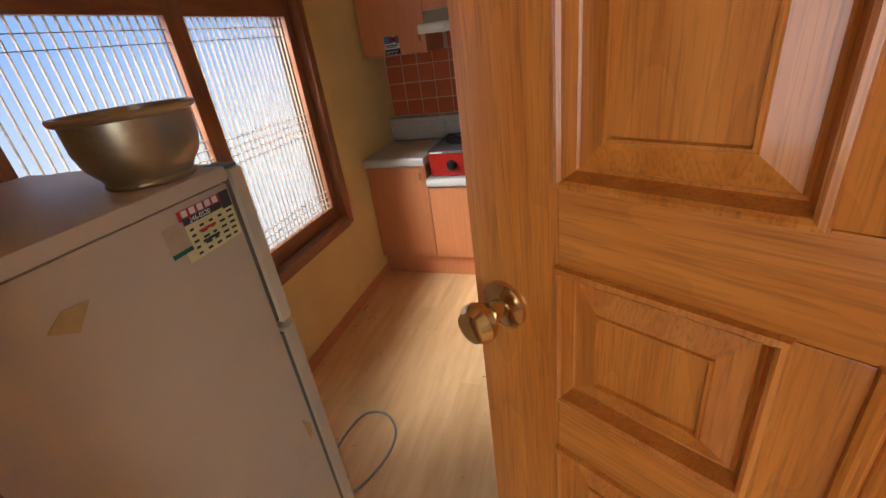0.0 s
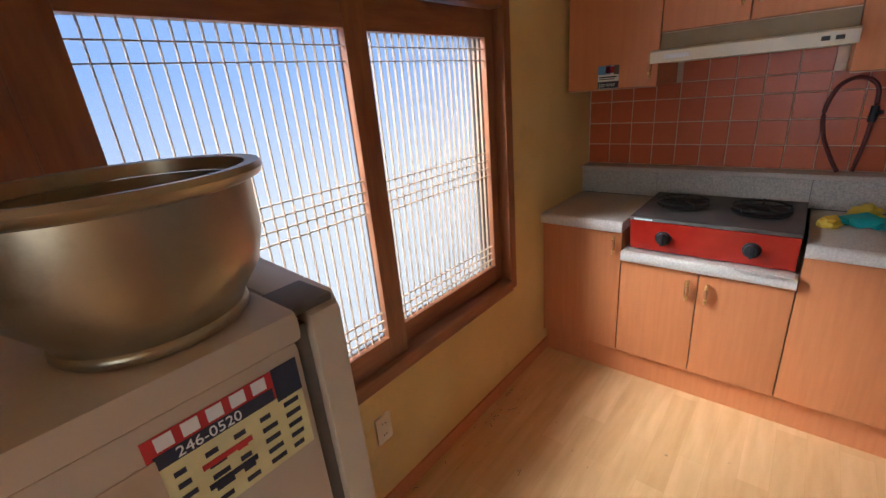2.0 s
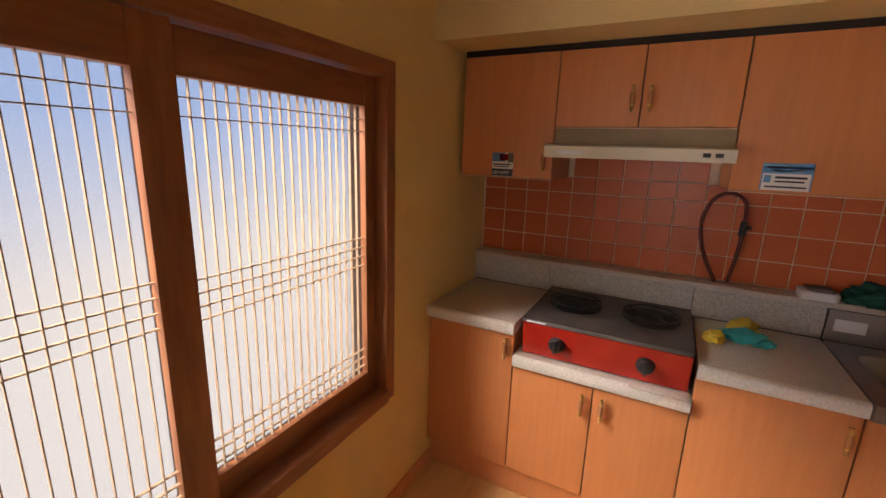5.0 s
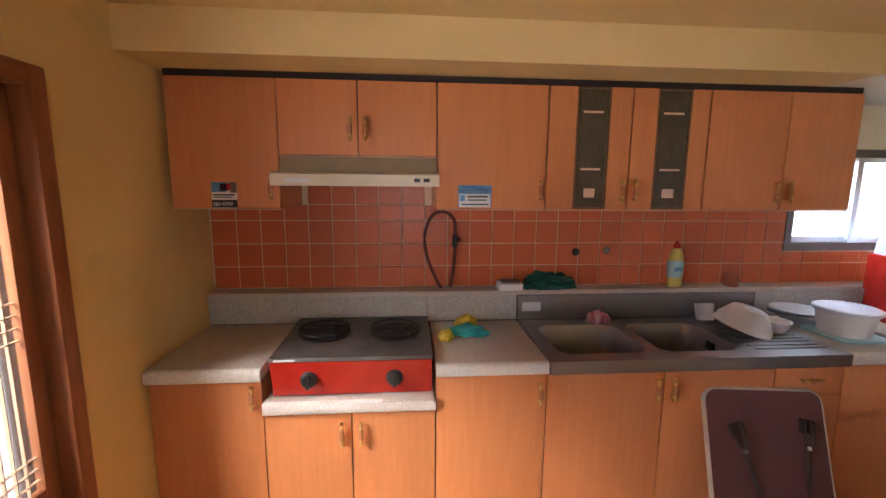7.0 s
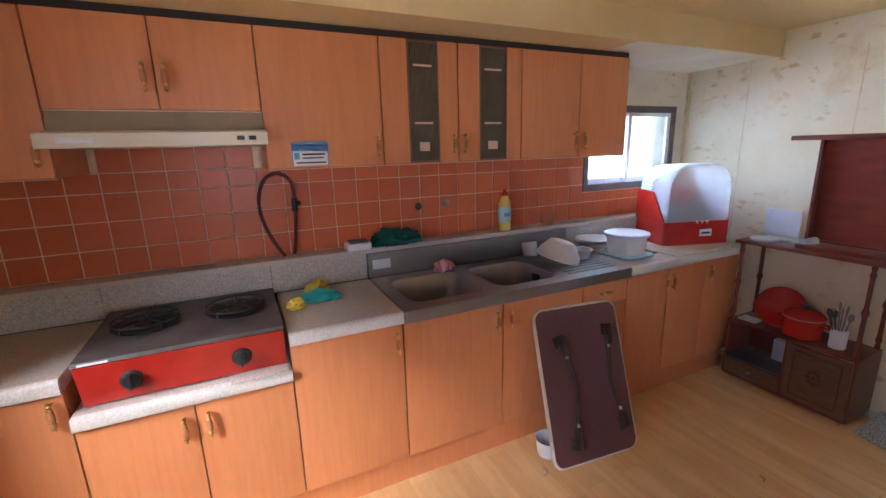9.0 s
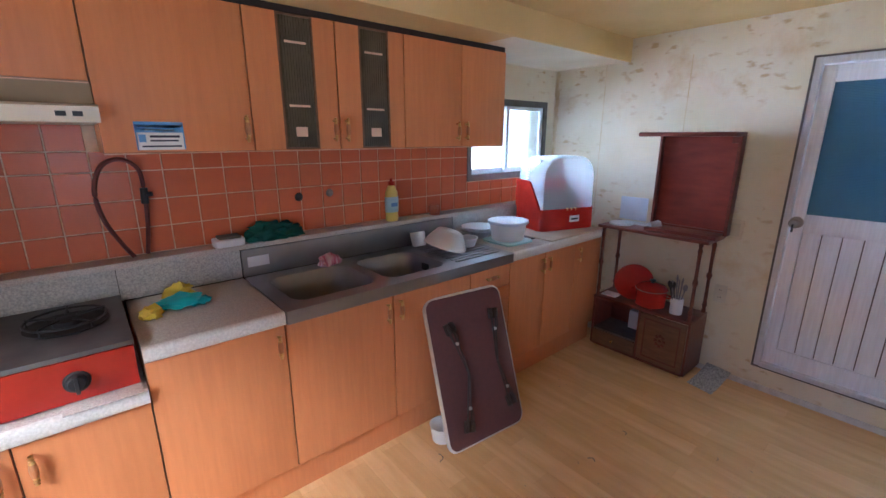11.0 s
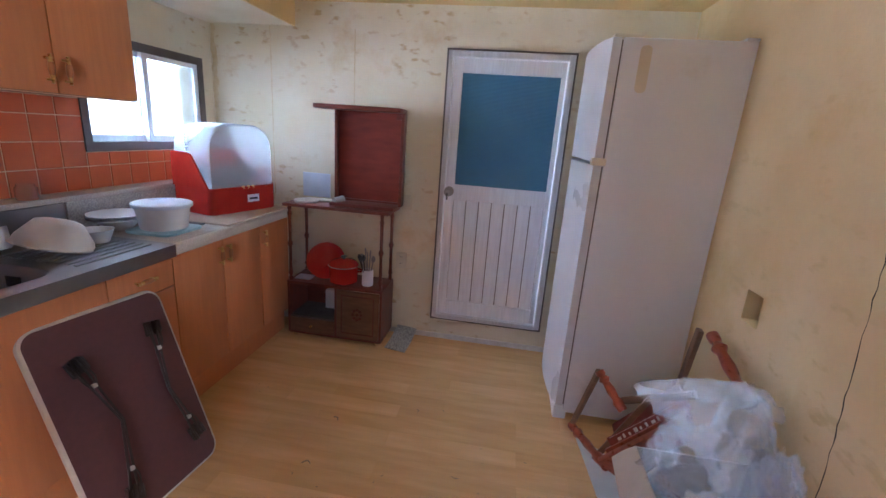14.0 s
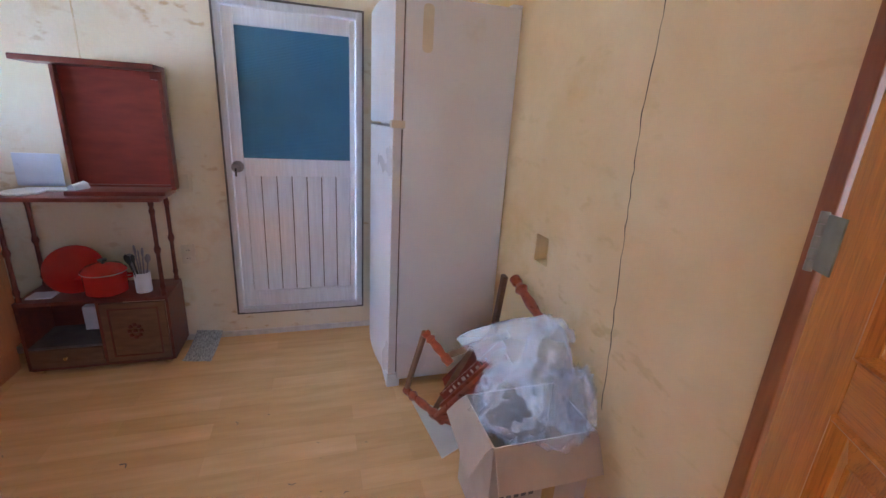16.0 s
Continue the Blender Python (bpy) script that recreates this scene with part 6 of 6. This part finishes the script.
def stool():
    s = thing("wooden_stool", "tipped reddish wooden stool wedged by the fridge", "stool", (3.05, -2.65, 0))

    def leg(a, b, nm="leg", r=0.016):
        a, b = Vector(a), Vector(b)
        bm = bmesh.new()
        h = (b - a).length
        m = Matrix.Translation(a) @ (b - a).to_track_quat("Z", "Y").to_matrix().to_4x4()
        lathe(bm, [(0, 0), (r, 0.0), (r, 0.1 * h), (0.7 * r, 0.14 * h), (1.25 * r, 0.22 * h), (0.75 * r, 0.3 * h), (r, 0.5 * h), (0.75 * r, 0.7 * h), (1.2 * r, 0.8 * h), (r, 0.9 * h), (r, h), (0, h)], 14, m)
        part(nm, bm, M_CHERRY, s, soft=45)

    def bar(a, b, w, t, mt, nm, face=(0, 0, 1)):
        """A flat board from a to b."""
        a, b = Vector(a), Vector(b)
        d = (b - a).normalized()
        e = (Vector(face) - d * d.dot(Vector(face))).normalized()
        f = d.cross(e)
        m = Matrix(((d.x, e.x, f.x, a.x), (d.y, e.y, f.y, a.y), (d.z, e.z, f.z, a.z), (0, 0, 0, 1)))
        bm = bmesh.new()
        box(bm, 0, -w / 2, -t / 2, (b - a).length, w / 2, t / 2, bevel=0.003, m=m)
        return part(nm, bm, mt, s), m, (b - a).length
    left, low, right, peak = Vector((3.28, -2.535, 0.03)), Vector((2.92, -2.625, 0.11)), Vector((2.80, -2.84, 0.44)), Vector((3.12, -2.578, 0.45))
    leg(left, low, r=0.021)
    leg(peak, (3.02, -2.68, 0.33), r=0.021)
    bar(peak, left, 0.026, 0.02, M_WALNUT, "stretcher")
    bar((3.02, -2.60, 0.06), (2.95, -2.75, 0.45), 0.024, 0.02, M_WALNUT, "stretcher")
    bar((3.05, -2.68, 0.36), (2.84, -2.86, 0.56), 0.03, 0.02, M_WALNUT, "stretcher")
    bar(low, right, 0.095, 0.026, M_CHERRY, "apron", (-0.2, 0.3, 1))
    bar(low + Vector((0.05, -0.01, 0.035)), right + Vector((0.05, -0.01, 0.035)), 0.03, 0.02, M_CHERRY, "rail")
    bar((3.06, -2.70, 0.12), (2.92, -2.88, 0.46), 0.20, 0.014, M_MAHOGRED, "seat", (0.5, -0.2, 0.8))
    lab, m, n = bar(low + Vector((0.055, -0.012, 0.078)), right + Vector((0.055, -0.012, 0.072)), 0.046, 0.004, M_MAHOGRED, "printed_panel", (0.1, -0.2, 1))
    tagged(lab, "dark red strip printed with pale lettering bars")
    bm = bmesh.new()
    for side in (-1, 1):
        for k in range(9):
            w = 0.010 if k % 3 else 0.018
            box(bm, 0.05 + 0.030 * k, -0.008, side * 0.0032 - 0.0008, 0.05 + 0.030 * k + w, 0.004 + 0.005 * (k % 2), side * 0.0032 + 0.0008, m=m)
        box(bm, 0.012, -0.017, side * 0.0032 - 0.0008, n - 0.012, -0.0155, side * 0.0032 + 0.0008, m=m)
        box(bm, 0.012, 0.0165, side * 0.0032 - 0.0008, n - 0.012, 0.018, side * 0.0032 + 0.0008, m=m)
    part("text_bar", bm, M_RIM, lab, soft=0)
    bar((3.14, -2.90, 0.05), (3.06, -2.925, 0.735), 0.034, 0.022, M_WALNUT, "back_post", (1, 0, 0))
    leg((3.02, -2.955, 0.735), (2.72, -2.975, 0.62), r=0.024)


M_CHERRY = material("red-brown varnished wood", (0.34, 0.075, 0.028), (0.20, 0.042, 0.016), rough=0.3, scale=8, stretch=(3, 3, 8), coat=0.2)
stool()
bm = bmesh.new()
prism(bm, [(3.235, -2.552), (2.815, -2.598), (2.87, -2.72), (3.12, -2.70)], 0.0, 0.005)
solo("white_board", bm, M_PAPER, "loose white card lying on the floor", "card", soft=0)


M_SEAM = material("browned paper edge", (0.74, 0.64, 0.43), (0.60, 0.46, 0.24), rough=0.85, scale=14, detail=6)
# ---- wall fittings ----
def outlet(m, label):
    o = thing("wall_outlet", label, "outlet", m=m, group="wall outlets")
    bm = bmesh.new()
    prism(bm, rounded(-0.036, -0.058, 0.036, 0.058, 0.006, 3), 0, 0.009, bevel=0.002)
    part("plate", bm, M_HOOD, o, local=True)
    for y in (-0.025, 0.025):
        bm = bmesh.new()
        lathe(bm, [(0.018, 0.009), (0.018, 0.0102), (0.016, 0.0102), (0.015, 0.0092), (0, 0.0092)], 18, Matrix.Translation((0, y, 0)))
        sk = part("socket", bm, M_HOOD, o, local=True)
        part("slot", boxes((-0.008, y - 0.003, 0.0093, -0.004, y + 0.003, 0.0105), (0.004, y - 0.003, 0.0093, 0.008, y + 0.003, 0.0105)), M_BLACK, sk, soft=0, local=True)


outlet(Matrix(((0, 0, -1, XE), (-1, 0, 0, -1.384), (0, 1, 0, 0.558), (0, 0, 0, 1))), "cream double outlet on the plaster wall")
outlet(Matrix(((0, 0, 1, 0), (1, 0, 0, -1.895), (0, 1, 0, 0.385), (0, 0, 0, 1))), "cream double outlet under the window")
sw = thing("light_switch", "empty cream light switch plate on the plaster wall", "switch", (XE, -1.405, 0.985))
bm = bmesh.new()
YZ = Matrix(((0, 0, 1, 0), (1, 0, 0, 0), (0, 1, 0, 0), (0, 0, 0, 1)))
prism(bm, rounded(-1.445, 0.925, -1.37, 1.045, 0.006, 3), XE - 0.009, XE - 0.0002, YZ)
part("plate", bm, M_SOFFIT, sw)
part("rocker", boxes((XE - 0.012, -1.43, 0.945, XE - 0.0085, -1.385, 1.025), bevel=0.001), M_HOOD, sw)

# paper seams on the plaster wall, browned with age
for y, w in ((-0.438, 0.004), (-1.018, 0.004), (-0.02, 0.022)):
    bm = bmesh.new()
    rnd = random.Random(int(-1000 * y))
    rows = [[(XE - 0.0015, y - w * (0.5 + rnd.random()), 0.95 + 1.09 * k / 40), (XE - 0.0015, y + w * (0.3 + 0.6 * rnd.random()), 0.95 + 1.09 * k / 40)] for k in range(41)]
    solo("paper_seam", sheet(rows, 0.001), M_SEAM, "brown-edged paper seam on the plaster", "seam", soft=0, kind="structure")

# crack in the south wall, a thin dark ragged gap
bm = bmesh.new()
rnd = random.Random(11)
prev = None
keys = ((2.50, 2.185), (2.482, 1.735), (2.492, 1.45), (2.481, 1.239), (2.462, 0.95), (2.44, 0.70), (2.425, 0.45))
for (xa, za), (xb, zb) in zip(keys, keys[1:]):
    for k in range(9):
        t = k / 9
        x = xa + (xb - xa) * t + 0.006 * (rnd.random() - 0.5)
        z = za + (zb - za) * t
        w = 0.0008 + 0.0018 * rnd.random()
        cur = (bm.verts.new((x - w, YS + 0.0012, z)), bm.verts.new((x + w, YS + 0.0012, z)))
        if prev:
            bm.faces.new((prev[0], prev[1], cur[1], cur[0]))
        prev = cur
bmesh.ops.solidify(bm, geom=bm.faces[:], thickness=0.001)
solo("wall_crack", bm, M_DARK, "long jagged crack in the cream wall", "crack", soft=0, kind="structure")

# cable on the floor
bm = bmesh.new()
tube(bm, smooth_path([(0.45, -2.33, 0.006), (0.40, -2.12, 0.006), (0.43, -1.92, 0.006), (0.53, -1.885, 0.006), (0.62, -1.96, 0.006), (0.64, -2.08, 0.006), (0.60, -2.22, 0.006), (0.52, -2.34, 0.006)], 8), 0.005, 8)
solo("power_cable", bm, M_WIRE, "grey cable looped on the floor", "cable")

# crumbs, twigs and dust on the floor
bm = bmesh.new()
rnd = random.Random(5)
for k in range(110):
    x, y = (0.03 + 0.12 * rnd.random() ** 2, -2.2 + 1.2 * rnd.random()) if k < 40 else (0.3 + 3.0 * rnd.random(), -2.3 + 1.5 * rnd.random())
    a, l = rnd.random() * 6.28, 0.003 + (0.016 * rnd.random() ** 3)
    tube(bm, [(x, y, 0.0012), (x + l * math.cos(a), y + l * math.sin(a), 0.0022), (x + 1.8 * l * math.cos(a + 0.5), y + 1.8 * l * math.sin(a + 0.5), 0.0012)], 0.0011, 5)
for x, y, l, a in ((2.17, -0.86, 0.03, 0.3), (2.75, -1.35, 0.02, 1.0), (0.968, -1.585, 0.014, 2.0), (2.45, -1.5, 0.02, 0.4), (3.05, -1.35, 0.018, 0.2)):
    tube(bm, smooth_path([(x, y, 0.003), (x + l * math.cos(a), y + l * math.sin(a), 0.006), (x + 1.9 * l * math.cos(a + 0.7), y + 1.9 * l * math.sin(a + 0.7), 0.003)], 4), 0.002, 5)
solo("floor_debris", bm, M_SEAL, "scattered dark crumbs and twigs on the floor", "debris", kind="stuff")


# ---- wall tiles ----
def tiles():
    wall = bpy.data.objects["wall_north"]
    g = new("grout", mesh_of("grout", boxes((0.006, -0.004, 1.0505, 3.131, -0.0002, 1.4865), (3.131, -0.004, 1.0505, XE - 0.002, -0.0002, 1.232), (0.47, -0.004, 1.4865, 1.127, -0.0002, 1.60)), M_GROUT, 0))
    g.parent = wall
    P, J = 0.12, 0.0022
    cache = {}

    def tile(x0, x1, z0, z1):
        w, h = round(x1 - x0 - 2 * J, 4), round(z1 - z0 - 2 * J, 4)
        if w < 0.01 or h < 0.01:
            return
        if (w, h) not in cache:
            bm = bmesh.new()
            b = 0.0016
            a = [bm.verts.new(p) for p in ((-w / 2, 0, -h / 2), (w / 2, 0, -h / 2), (w / 2, 0, h / 2), (-w / 2, 0, h / 2))]
            c = [bm.verts.new(p) for p in ((-w / 2 + b, -0.003, -h / 2 + b), (w / 2 - b, -0.003, -h / 2 + b), (w / 2 - b, -0.003, h / 2 - b), (-w / 2 + b, -0.003, h / 2 - b))]
            bm.faces.new(c)
            for i in range(4):
                bm.faces.new((a[i], a[(i + 1) % 4], c[(i + 1) % 4], c[i]))
            cache[(w, h)] = mesh_of("tile", bm, M_TILE, 0)
        o = new("tile", cache[(w, h)])
        o.parent = wall
        o.matrix_basis = pose((x0 + x1) / 2, -0.0041, (z0 + z1) / 2, 0.5 * (rnd.random() - 0.5), 0, 0.5 * (rnd.random() - 0.5))

    xs = [0.006] + [round(3.131 - P * k, 4) for k in range(25, -1, -1)] + [round(3.131 + P * k, 4) for k in range(1, 9)] + [XE - 0.002]
    zs = [1.0505, 1.164, 1.284, 1.404, 1.4865]
    for x0, x1 in zip(xs, xs[1:]):
        right = x0 >= 3.13
        for z0, z1 in zip(zs, zs[1:]):
            if right and z0 > 1.2:
                continue
            tile(x0, x1, z0, min(z1, 1.232) if right else z1)
        if x0 > 0.46 and x1 < 1.13:
            tile(x0, x1, 1.4865, 1.60)


tiles()
